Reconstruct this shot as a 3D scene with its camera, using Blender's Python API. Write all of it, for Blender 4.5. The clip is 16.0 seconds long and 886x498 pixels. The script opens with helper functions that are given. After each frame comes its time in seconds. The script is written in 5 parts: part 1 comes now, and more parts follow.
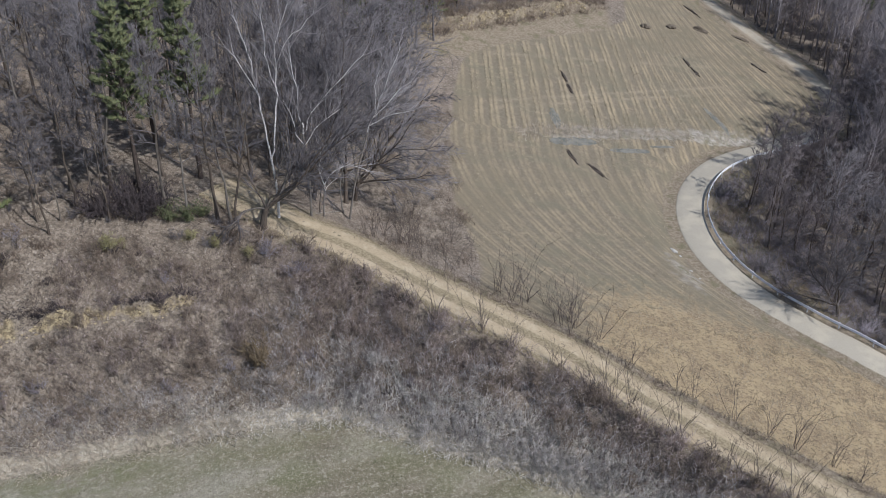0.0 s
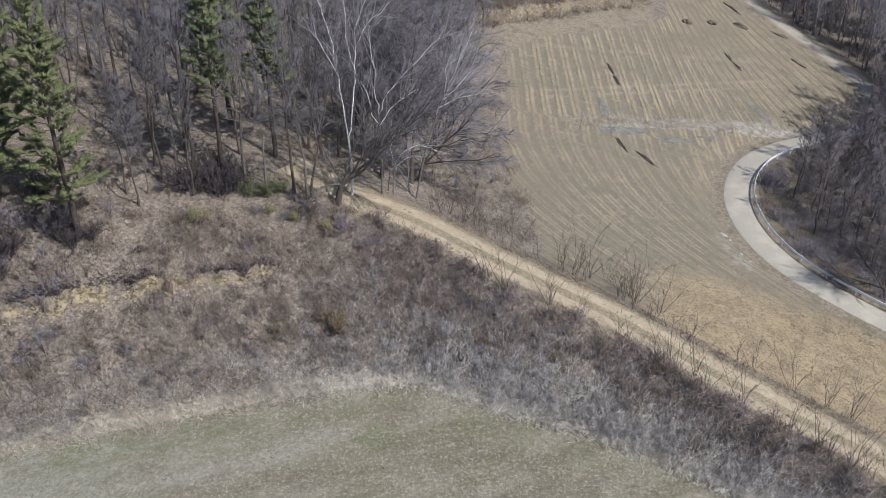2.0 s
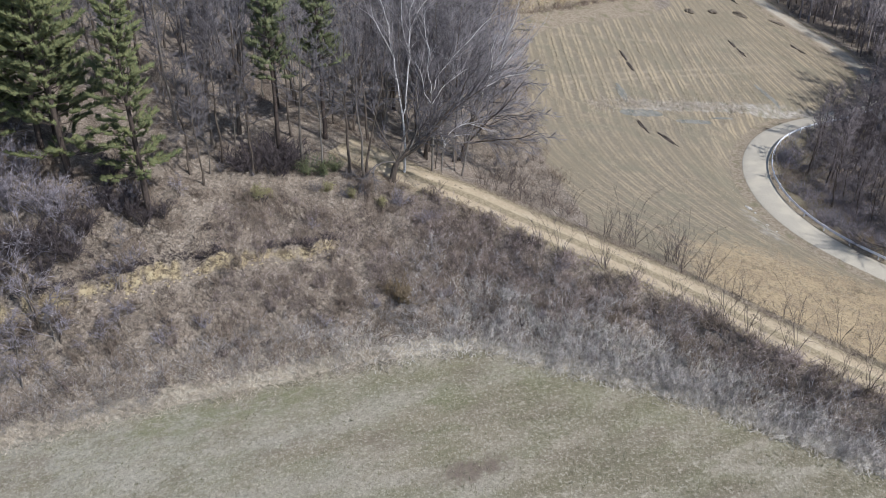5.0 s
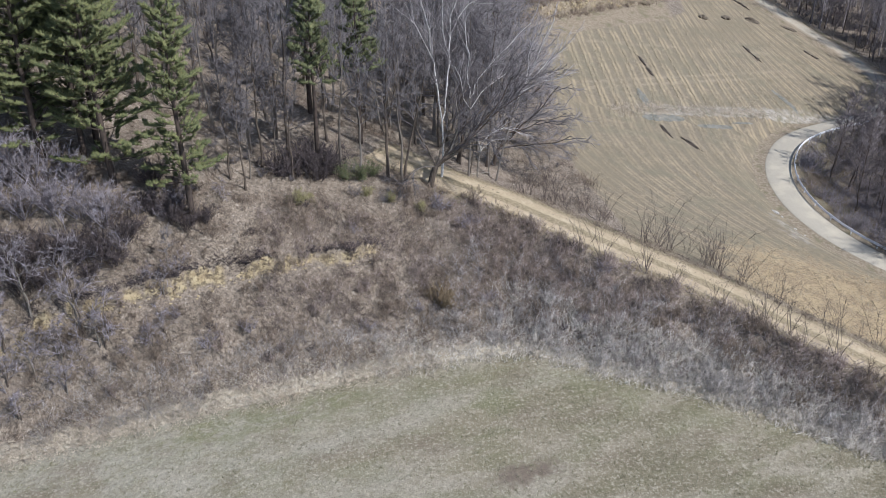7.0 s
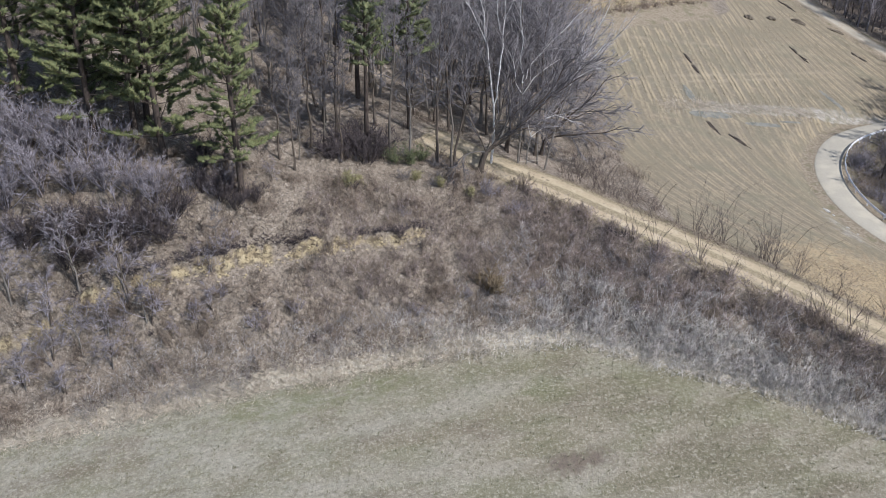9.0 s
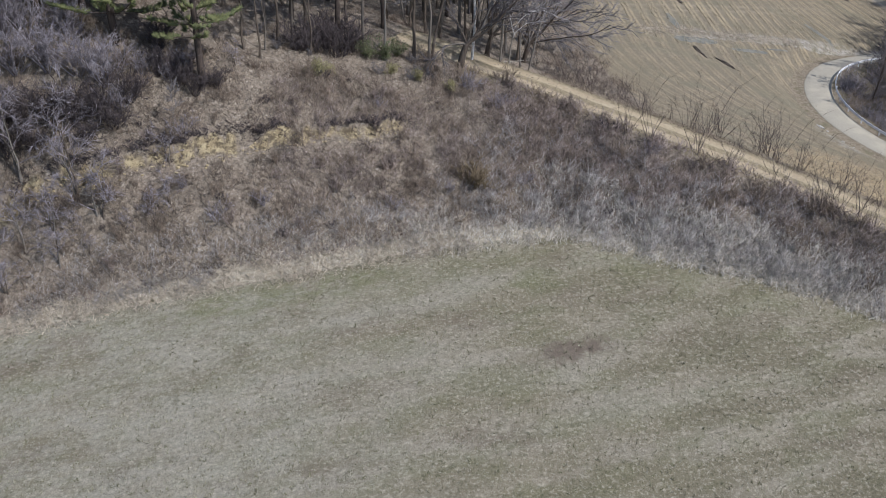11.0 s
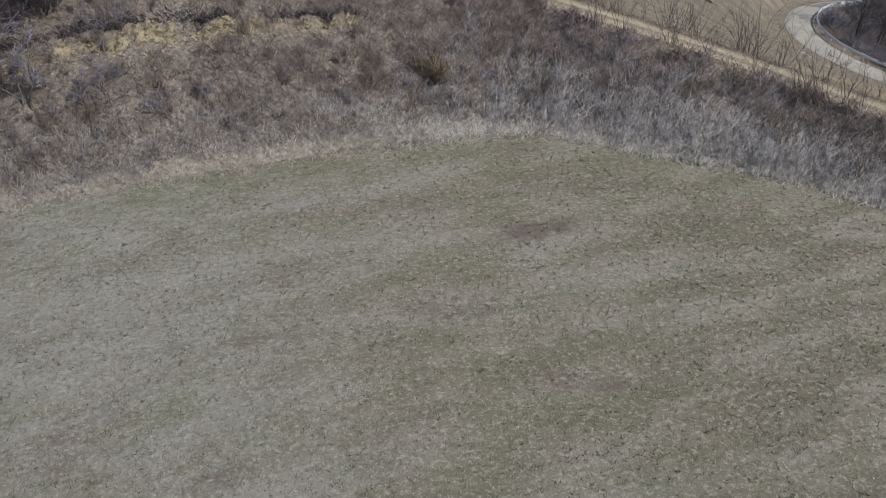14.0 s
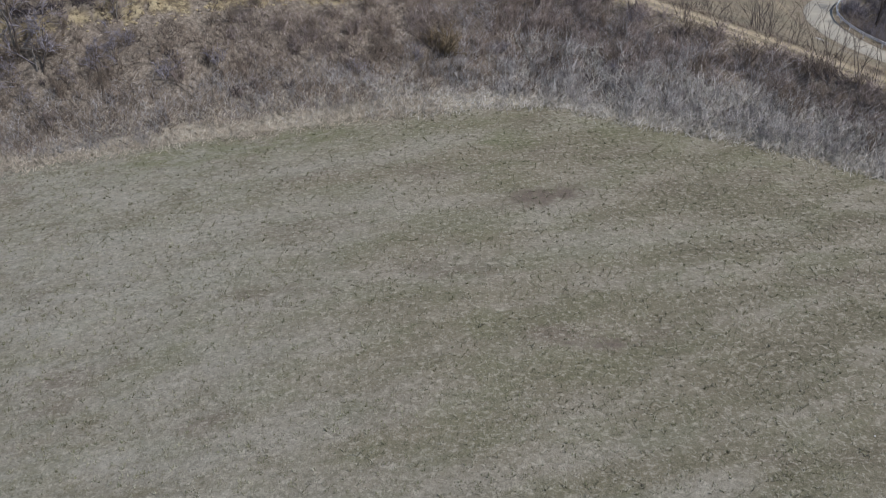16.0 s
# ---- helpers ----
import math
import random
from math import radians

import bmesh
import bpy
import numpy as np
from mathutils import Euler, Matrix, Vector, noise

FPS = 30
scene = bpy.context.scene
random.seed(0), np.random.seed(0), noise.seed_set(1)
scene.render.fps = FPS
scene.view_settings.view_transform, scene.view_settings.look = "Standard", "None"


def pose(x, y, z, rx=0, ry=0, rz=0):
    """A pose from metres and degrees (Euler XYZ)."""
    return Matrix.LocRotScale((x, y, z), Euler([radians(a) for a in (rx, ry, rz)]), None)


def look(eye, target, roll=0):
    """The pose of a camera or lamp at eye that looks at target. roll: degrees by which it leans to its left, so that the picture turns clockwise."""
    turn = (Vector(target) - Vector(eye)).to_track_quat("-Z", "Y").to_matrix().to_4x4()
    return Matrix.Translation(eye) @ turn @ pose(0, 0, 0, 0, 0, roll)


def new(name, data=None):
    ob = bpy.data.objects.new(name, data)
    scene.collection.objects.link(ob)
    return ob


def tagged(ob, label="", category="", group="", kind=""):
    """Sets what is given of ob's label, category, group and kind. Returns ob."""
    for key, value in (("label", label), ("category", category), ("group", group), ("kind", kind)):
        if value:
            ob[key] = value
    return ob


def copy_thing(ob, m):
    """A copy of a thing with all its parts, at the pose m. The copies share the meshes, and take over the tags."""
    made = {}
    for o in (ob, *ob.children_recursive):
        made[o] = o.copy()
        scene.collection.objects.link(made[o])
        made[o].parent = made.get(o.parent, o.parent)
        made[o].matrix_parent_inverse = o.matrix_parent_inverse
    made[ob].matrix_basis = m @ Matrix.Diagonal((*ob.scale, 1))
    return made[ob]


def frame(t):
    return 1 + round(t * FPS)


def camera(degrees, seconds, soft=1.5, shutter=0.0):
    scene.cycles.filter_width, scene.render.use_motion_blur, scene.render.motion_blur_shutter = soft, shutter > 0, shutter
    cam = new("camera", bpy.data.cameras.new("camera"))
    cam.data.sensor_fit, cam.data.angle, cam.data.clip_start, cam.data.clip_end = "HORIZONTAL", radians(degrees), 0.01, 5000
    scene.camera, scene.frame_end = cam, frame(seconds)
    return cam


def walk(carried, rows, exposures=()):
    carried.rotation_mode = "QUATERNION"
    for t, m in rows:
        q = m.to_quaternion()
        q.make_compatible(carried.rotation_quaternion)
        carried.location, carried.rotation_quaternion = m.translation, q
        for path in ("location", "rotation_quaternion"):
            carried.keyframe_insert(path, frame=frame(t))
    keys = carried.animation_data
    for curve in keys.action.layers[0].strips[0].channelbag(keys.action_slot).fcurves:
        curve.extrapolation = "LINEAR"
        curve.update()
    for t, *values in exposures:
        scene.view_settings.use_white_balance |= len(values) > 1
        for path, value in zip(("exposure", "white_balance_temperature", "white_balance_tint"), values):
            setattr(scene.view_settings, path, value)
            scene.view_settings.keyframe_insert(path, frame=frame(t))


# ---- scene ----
cam = camera(53.89, 16.0, soft=0.8)
# seconds, eye, yaw, pitch, roll
PATH = [
    (0.0, -0.00, -0.00, 45.00, 0.22, -29.96, 0.17),
    (0.5, -1.31, -1.14, 45.06, 0.87, -29.97, 0.21),
    (1.0, -2.66, -2.23, 44.92, 3.10, -30.03, 0.42),
    (1.5, -3.84, -3.24, 44.90, 1.40, -29.81, 0.47),
    (2.0, -5.01, -4.38, 44.68, 1.22, -29.84, 0.44),
    (2.5, -6.04, -5.44, 44.44, 1.26, -29.78, 0.67),
    (3.0, -7.14, -6.39, 44.23, -0.53, -29.67, 0.33),
    (3.5, -8.53, -7.18, 43.91, -0.83, -29.55, 0.21),
    (4.0, -10.07, -7.84, 43.61, -1.02, -29.50, 0.21),
    (4.5, -11.70, -8.37, 43.37, -1.17, -29.44, 0.17),
    (4.7, -12.28, -8.69, 43.35, -1.04, -29.41, 0.13),
    (6.8, -17.64, -8.84, 43.41, -2.14, -29.20, 0.41),
    (7.0, -18.08, -8.84, 43.32, -1.99, -29.01, 0.43),
    (7.5, -19.07, -8.78, 43.11, -2.35, -28.98, 0.38),
    (8.0, -20.16, -8.71, 42.90, -1.13, -28.74, 0.71),
    (8.2, -20.58, -8.75, 42.56, -0.31, -28.58, 1.05),
    (10.3, -20.61, -8.81, 34.31, -1.36, -28.33, 1.01),
    (10.5, -21.15, -8.40, 32.69, -2.17, -28.10, 1.06),
    (11.0, -21.28, -8.07, 29.52, -2.58, -27.99, 1.44),
    (11.5, -21.24, -7.62, 26.61, -2.84, -27.45, 1.32),
    (12.0, -21.21, -7.30, 23.88, -4.24, -27.28, 1.41),
    (12.5, -21.26, -7.47, 21.71, -2.66, -27.08, 1.19),
    (13.0, -20.47, -7.62, 20.20, -2.96, -26.88, 1.62),
    (13.5, -19.51, -7.85, 19.28, -3.20, -26.58, 1.48),
    (14.0, -18.79, -8.21, 18.50, -3.33, -26.29, 1.06),
    (14.5, -18.33, -8.55, 17.81, -2.69, -26.00, 1.15),
    (15.0, -17.97, -8.87, 17.08, -2.77, -25.92, 1.06),
    (15.5, -17.76, -9.19, 16.49, -2.05, -25.80, 1.28),
    (16.0, -17.65, -9.46, 15.94, -1.72, -25.72, 1.21),
]
walk(cam, [(t, pose(x, y, z, 0, 0, yaw) @ pose(0, 0, 0, 90 + pitch) @ pose(0, 0, 0, 0, 0, roll)) for t, x, y, z, yaw, pitch, roll in PATH], [(0.0, 0.21, 6030, 10), (1.5, 0.39, 6030, 10), (2.5, 0.40, 6030, 10), (4.5, 0.47, 6030, 10), (8.2, 0.58, 6030, 10), (10.4, 0.47, 6030, 10), (11.0, 0.27, 6030, 10), (13.5, 0.0, 6030, 10), (16.0, 0.0, 6030, 10)])

# ---- world and sun ----
SUN_EL, SUN_AZ = 47.0, 125.0
world = bpy.data.worlds.new("sky")
scene.world = world
world.use_nodes = True
wn = world.node_tree
sky = wn.nodes.new("ShaderNodeTexSky")
sky.sky_type, sky.sun_disc = "NISHITA", False
sky.sun_elevation, sky.sun_rotation = radians(SUN_EL), radians(SUN_AZ)
wn.links.new(sky.outputs["Color"], wn.nodes["Background"].inputs["Color"])
wn.nodes["Background"].inputs["Strength"].default_value = 0.10
sun = new("sun", bpy.data.lights.new("sun", "SUN"))
sun.data.energy, sun.data.angle, sun.data.color = 3.4, radians(0.53), (1.0, 0.96, 0.91)
el, az = radians(SUN_EL), radians(SUN_AZ)
sun.matrix_world = look((60 * math.sin(az) * math.cos(el), 60 * math.cos(az) * math.cos(el), 120), (0, 0, 120 - 60 * math.sin(el)))


# ---- materials ----
class Nodes:
    """A short hand for building one node material."""

    def __init__(self, name, rough=0.9, spec=0.2):
        self.m = bpy.data.materials.new(name)
        self.m.use_nodes = True
        self.t = self.m.node_tree
        self.bsdf = self.t.nodes["Principled BSDF"]
        self.bsdf.inputs["Roughness"].default_value = rough
        self.bsdf.inputs["Specular IOR Level"].default_value = spec
        self.co = self.t.nodes.new("ShaderNodeTexCoord").outputs["Object"]

    def put(self, socket, value):
        if isinstance(value, bpy.types.NodeSocket):
            self.t.links.new(value, socket)
        elif isinstance(value, tuple) and len(value) == 3 and socket.type == "RGBA":
            socket.default_value = (*value, 1)
        else:
            socket.default_value = value

    def noise(self, scale, detail=4.0, rough=0.6, co=None, stretch=None, turn=0.0):
        n = self.t.nodes.new("ShaderNodeTexNoise")
        co = co or self.co
        if stretch:
            mp = self.t.nodes.new("ShaderNodeMapping")
            mp.vector_type = "TEXTURE"
            mp.inputs["Scale"].default_value = tuple(1 / q for q in stretch)
            mp.inputs["Rotation"].default_value = (0, 0, radians(turn))
            self.put(mp.inputs["Vector"], co)
            co = mp.outputs["Vector"]
        self.put(n.inputs["Vector"], co)
        n.inputs["Scale"].default_value, n.inputs["Detail"].default_value, n.inputs["Roughness"].default_value = scale, detail, rough
        return n.outputs["Fac"]

    def mix(self, a, b, fac, mode="MIX"):
        n = self.t.nodes.new("ShaderNodeMix")
        n.data_type, n.blend_type = "RGBA", mode
        self.put(n.inputs[0], fac)
        self.put(n.inputs[6], a)
        self.put(n.inputs[7], b)
        return n.outputs[2]

    def math(self, op, a, b=0.0, c=0.0):
        n = self.t.nodes.new("ShaderNodeMath")
        n.operation = op
        for s, v in zip(n.inputs, (a, b, c)):
            self.put(s, v)
        return n.outputs[0]

    def step(self, v, lo, hi):
        n = self.t.nodes.new("ShaderNodeMapRange")
        n.interpolation_type = "SMOOTHSTEP"
        self.put(n.inputs["Value"], v)
        n.inputs["From Min"].default_value, n.inputs["From Max"].default_value = lo, hi
        return n.outputs["Result"]

    def attr(self, name):
        n = self.t.nodes.new("ShaderNodeAttribute")
        n.attribute_name = name
        return n.outputs["Fac"]

    def random(self, island=False):
        if island:
            return self.t.nodes.new("ShaderNodeNewGeometry").outputs["Random Per Island"]
        return self.t.nodes.new("ShaderNodeObjectInfo").outputs["Random"]

    def bump(self, height, strength, dist=0.05):
        n = self.t.nodes.new("ShaderNodeBump")
        n.inputs["Strength"].default_value, n.inputs["Distance"].default_value = strength, dist
        self.put(n.inputs["Height"], height)
        self.t.links.new(n.outputs["Normal"], self.bsdf.inputs["Normal"])

    def done(self, colour):
        self.put(self.bsdf.inputs["Base Color"], colour)
        return self.m


def plain(name, a, b, scale, c=None, island=False, rough=0.9, stretch=None, spec=0.15, vary=0.5):
    """Two or three colours mixed by coarse and fine noise and by a random number."""
    n = Nodes(name, rough, spec)
    fine = n.noise(scale, 5.0, 0.65, stretch=stretch)
    col = n.mix(a, b, n.step(fine, 0.35, 0.65))
    if c:
        col = n.mix(col, c, n.math("MULTIPLY", n.step(n.random(island), 1 - vary, 1.0), 0.85))
    n.bump(fine, 0.4, 0.03)
    return n.done(col)


def strands(name, colours, rough=0.85, spec=0.12, shade=0.62):
    """Stems or blades, each of one colour out of a range."""
    n = Nodes(name, rough, spec)
    ramp = n.t.nodes.new("ShaderNodeValToRGB")
    ramp.color_ramp.interpolation = "LINEAR"
    while len(ramp.color_ramp.elements) < len(colours):
        ramp.color_ramp.elements.new(0.5)
    for i, c in enumerate(colours):
        ramp.color_ramp.elements[i].position = i / (len(colours) - 1)
        ramp.color_ramp.elements[i].color = (*c, 1)
    clump = n.step(n.noise(1.7, 4, 0.65), 0.34, 0.66)
    n.put(ramp.inputs["Fac"], n.math("ADD", n.math("MULTIPLY", n.random(True), 0.5), n.math("MULTIPLY", clump, 0.5)))
    patch = n.step(n.noise(0.45, 4, 0.65), 0.36, 0.64)
    return n.done(n.mix(ramp.outputs["Color"], (shade, shade, shade), patch, "MULTIPLY"))


M_BARK = plain("grey_brown_bark", (0.13, 0.105, 0.085), (0.075, 0.06, 0.05), 6, (0.20, 0.18, 0.16), stretch=(1, 1, 0.2))
M_TWIG = plain("bare_twigs", (0.158, 0.145, 0.150), (0.098, 0.088, 0.092), 3, (0.22, 0.205, 0.212))
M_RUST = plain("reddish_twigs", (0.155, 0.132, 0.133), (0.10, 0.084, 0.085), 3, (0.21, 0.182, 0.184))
M_BIRCH = plain("white_birch_bark", (0.66, 0.64, 0.63), (0.36, 0.34, 0.33), 3, stretch=(1, 1, 2.5), rough=0.7)
M_HAZE = plain("pale_grey_twigs", (0.212, 0.190, 0.196), (0.138, 0.122, 0.126), 1.5, (0.30, 0.275, 0.283))
M_BIRCHLIMB = plain("pale_birch_branches", (0.36, 0.34, 0.34), (0.24, 0.224, 0.224), 3, rough=0.75)
M_BIRCHTWIG = plain("birch_twigs", (0.25, 0.23, 0.237), (0.17, 0.153, 0.156), 2, (0.34, 0.32, 0.328))
M_PINEBARK = plain("pine_bark", (0.09, 0.07, 0.06), (0.05, 0.04, 0.035), 5, stretch=(1, 1, 0.3))
M_NEEDLE = plain("pine_needles", (0.138, 0.15, 0.068), (0.088, 0.104, 0.052), 1.2, (0.188, 0.188, 0.083), island=True, rough=0.6, vary=0.5)
M_NEEDLE2 = plain("dark_needles", (0.125, 0.138, 0.072), (0.08, 0.095, 0.052), 1.2, (0.18, 0.18, 0.085), island=True, rough=0.6)
M_LILAC = strands("pale_grey_brush", [(0.11, 0.095, 0.10), (0.17, 0.15, 0.16), (0.25, 0.226, 0.246), (0.345, 0.315, 0.35), (0.46, 0.425, 0.47)], shade=0.75)
M_BRUSH = strands("brown_brush", [(0.09, 0.070, 0.056), (0.162, 0.127, 0.102), (0.215, 0.166, 0.132), (0.28, 0.224, 0.18), (0.45, 0.385, 0.315)])
M_PURPLE = strands("purple_brown_brush", [(0.125, 0.098, 0.09), (0.19, 0.15, 0.136), (0.262, 0.21, 0.19), (0.37, 0.307, 0.28), (0.58, 0.497, 0.455)])
M_REED = strands("bleached_dry_grass", [(0.29, 0.257, 0.218), (0.36, 0.325, 0.285), (0.47, 0.43, 0.38), (0.60, 0.556, 0.50), (0.71, 0.67, 0.615)], shade=0.78)
M_STRAW = strands("straw_stubble", [(0.242, 0.198, 0.140), (0.339, 0.282, 0.200), (0.427, 0.361, 0.260), (0.291, 0.238, 0.165)])
M_SAPLING = strands("sapling_bark", [(0.085, 0.066, 0.058), (0.13, 0.102, 0.09), (0.18, 0.146, 0.128), (0.25, 0.21, 0.185)])
M_OLIVE = strands("olive_brown_bush", [(0.16, 0.12, 0.078), (0.225, 0.17, 0.11), (0.28, 0.22, 0.145), (0.19, 0.143, 0.09)])
M_ASH = strands("silver_grey_weeds", [(0.185, 0.167, 0.158), (0.255, 0.233, 0.222), (0.315, 0.29, 0.28), (0.45, 0.42, 0.405), (0.64, 0.605, 0.585)], shade=0.78)
M_YELLOW = plain("yellow_green_shrub", (0.27, 0.245, 0.125), (0.19, 0.17, 0.09), 1.5, (0.35, 0.32, 0.19), island=True)
M_BLADE = strands("grass_blades", [(0.13, 0.135, 0.07), (0.20, 0.195, 0.115), (0.27, 0.25, 0.17), (0.40, 0.37, 0.28), (0.17, 0.18, 0.085)])
M_SAND = plain("sandy_clods", (0.42, 0.345, 0.215), (0.28, 0.22, 0.135), 2.5)
M_SOIL = plain("dark_soil", (0.07, 0.058, 0.05), (0.11, 0.09, 0.076), 4)
M_PILE = plain("brown_compost", (0.17, 0.14, 0.105), (0.10, 0.082, 0.064), 3)
M_STEEL = plain("galvanised_steel", (0.74, 0.74, 0.77), (0.60, 0.60, 0.63), 4, rough=0.5, spec=0.5)
# Near-black, so the shade inside a shrub is in its colour.
M_DARK = strands("dark_shrub_and_shade", [(0.05, 0.042, 0.045), (0.085, 0.07, 0.074), (0.12, 0.10, 0.10), (0.065, 0.055, 0.055)])
M_TAN = strands("tan_dry_grass", [(0.282, 0.234, 0.188), (0.353, 0.302, 0.242), (0.423, 0.363, 0.291), (0.529, 0.462, 0.375), (0.658, 0.591, 0.496)], shade=0.8)
M_STONE = plain("pale_stone", (0.44, 0.42, 0.385), (0.34, 0.32, 0.29), 4)
M_WET = plain("wet_grey_silt", (0.13, 0.13, 0.115), (0.22, 0.21, 0.18), 0.9, rough=0.8, spec=0.12)
M_DEADWOOD = plain("bleached_deadwood", (0.38, 0.34, 0.29), (0.25, 0.22, 0.19), 5)


def ground_material():
    n = Nodes("ground", 0.95, 0.1)
    big, mid, fine, grit = n.noise(0.09, 4), n.noise(0.55, 5), n.noise(3.0, 6, 0.7), n.noise(8.0, 6, 0.75)
    # leaf litter of the woods and banks
    litter = n.mix((0.145, 0.119, 0.094), (0.293, 0.245, 0.193), n.step(fine, 0.38, 0.62))
    litter = n.mix(litter, (0.10, 0.08, 0.065), n.math("MULTIPLY", n.step(mid, 0.5, 0.72), 0.6))
    litter = n.mix(litter, (0.33, 0.265, 0.215), n.math("MULTIPLY", n.step(big, 0.5, 0.7), 0.4))
    litter = n.mix(litter, (0.07, 0.056, 0.052), n.math("MULTIPLY", n.step(grit, 0.5, 0.60), 0.6))
    litter = n.mix(litter, (0.46, 0.40, 0.34), n.math("MULTIPLY", n.step(n.noise(3.6, 5, 0.8), 0.55, 0.65), 0.65))
    # mown, half-dry meadow: broad soft swaths, green and brown mottling, tufts
    streak = n.noise(0.36, 3, 0.55, stretch=(0.28, 1.0, 0.5), turn=18)
    drift = n.noise(0.09, 3, 0.5, stretch=(0.45, 1.0, 0.5), turn=18)
    tuft = n.noise(2.6, 5, 0.7, stretch=(0.75, 1.1, 1), turn=18)
    blot = n.noise(0.28, 5, 0.62, stretch=(0.38, 1.0, 1), turn=14)
    green = n.noise(0.45, 5, 0.62, stretch=(0.5, 1, 1), turn=18)
    mead = n.mix((0.197, 0.171, 0.117), (0.256, 0.223, 0.169), n.step(streak, 0.34, 0.64))
    mead = n.mix(mead, (0.156, 0.150, 0.086), n.math("MULTIPLY", n.step(green, 0.42, 0.64), 0.62))
    # dry lightens the left: pale grass, and bright haze painted in with it.
    pale_swath = n.math("ADD", n.math("ADD", n.math("MULTIPLY", drift, 0.5), n.math("MULTIPLY", streak, 0.5)), n.math("MULTIPLY", n.attr("dry"), 0.12))
    mead = n.mix(mead, (0.305, 0.285, 0.235), n.math("MULTIPLY", n.step(pale_swath, 0.46, 0.66), 0.36))
    mead = n.mix(mead, (0.135, 0.140, 0.068), n.math("MULTIPLY", n.step(n.noise(0.2, 5, 0.65, stretch=(0.45, 1, 1), turn=18), 0.56, 0.70), 0.45))
    mead = n.mix(mead, (0.33, 0.31, 0.26), n.math("MULTIPLY", n.math("MULTIPLY", n.attr("dry"), n.step(n.noise(0.7, 5, 0.7, stretch=(0.5, 1, 1), turn=18), 0.36, 0.62)), 0.5))
    mead = n.mix(mead, (0.155, 0.122, 0.092), n.math("MULTIPLY", n.step(blot, 0.52, 0.70), 0.7))
    mead = n.mix(mead, (0.135, 0.118, 0.08), n.math("MULTIPLY", n.math("MULTIPLY", n.attr("dull"), n.step(streak, 0.60, 0.36)), 0.6))
    clumps = n.noise(4.2, 4, 0.7)
    mead = n.mix(mead, (0.40, 0.365, 0.285), n.math("MULTIPLY", n.step(tuft, 0.52, 0.66), 0.42))
    mead = n.mix(mead, (0.095, 0.088, 0.054), n.math("MULTIPLY", n.step(tuft, 0.47, 0.34), 0.36))
    mead = n.mix(mead, (0.45, 0.41, 0.33), n.math("MULTIPLY", n.step(clumps, 0.52, 0.66), 0.5))
    mead = n.mix(mead, (0.085, 0.079, 0.05), n.math("MULTIPLY", n.step(clumps, 0.46, 0.30), 0.36))
    mead = n.mix(mead, (0.40, 0.37, 0.30), n.math("MULTIPLY", n.step(grit, 0.54, 0.66), 0.35))
    mead = n.mix(mead, (0.085, 0.077, 0.052), n.math("MULTIPLY", n.step(grit, 0.46, 0.36), 0.4))
    mead = n.mix(mead, (0.135, 0.142, 0.064), n.math("MULTIPLY", n.math("MULTIPLY", n.attr("lush"), n.step(n.noise(1.1, 6, 0.75, stretch=(0.5, 1, 1), turn=14), 0.38, 0.60)), 0.58))
    # bleached straw lying along the meadow's edge
    bleached = n.mix((0.30, 0.26, 0.20), (0.45, 0.405, 0.325), n.step(n.noise(2.4, 5, 0.75, stretch=(0.5, 1.2, 1), turn=15), 0.36, 0.62))
    bleached = n.mix(bleached, (0.20, 0.17, 0.125), n.math("MULTIPLY", n.step(grit, 0.5, 0.64), 0.5))
    # stubble field in rows
    row = n.math("ADD", n.attr("row"), n.math("MULTIPLY", n.noise(0.5, 3), 0.5))
    # pairs of pale lines, 0.64 m apart, every furrow's width
    off = n.math("ABSOLUTE", n.math("SUBTRACT", n.math("FLOORED_MODULO", row, 2.1), 1.05))
    pair = n.step(n.math("ABSOLUTE", n.math("SUBTRACT", off, 0.34)), 0.38, 0.06)
    field = n.mix((0.172, 0.145, 0.107), (0.236, 0.199, 0.147), n.step(fine, 0.36, 0.64))
    field = n.mix(field, (0.38, 0.308, 0.20), n.math("MULTIPLY", n.math("MULTIPLY", pair, n.attr("rows")), n.step(n.noise(0.3, 7, 0.8), 0.28, 0.66)))
    field = n.mix(field, (0.185, 0.168, 0.12), n.math("MULTIPLY", n.step(n.noise(0.16, 6, 0.7, stretch=(0.6, 1.1, 1), turn=-20), 0.48, 0.64), 0.65))
    field = n.mix(field, (0.37, 0.30, 0.20), n.math("MULTIPLY", n.step(n.noise(0.8, 7, 0.8), 0.52, 0.66), 0.55))
    field = n.mix(field, (0.37, 0.31, 0.22), n.math("MULTIPLY", n.math("MULTIPLY", n.attr("wheel"), 0.65), n.step(n.noise(0.7, 6, 0.75), 0.36, 0.62)))
    field = n.mix(field, (0.21, 0.178, 0.125), n.math("MULTIPLY", n.step(big, 0.46, 0.68), 0.7))
    field = n.mix(field, (0.16, 0.13, 0.10), n.math("MULTIPLY", n.step(grit, 0.5, 0.66), 0.5))
    gold = n.mix((0.39, 0.30, 0.18), (0.29, 0.22, 0.14), n.step(mid, 0.4, 0.62))
    gold = n.mix(gold, (0.43, 0.34, 0.215), n.math("MULTIPLY", n.step(grit, 0.48, 0.62), 0.8))
    gold = n.mix(gold, (0.15, 0.115, 0.08), n.math("MULTIPLY", n.step(fine, 0.52, 0.38), 0.65))
    pale = n.mix((0.45, 0.42, 0.37), (0.23, 0.20, 0.165), n.step(n.noise(2.2, 6, 0.75), 0.40, 0.60))
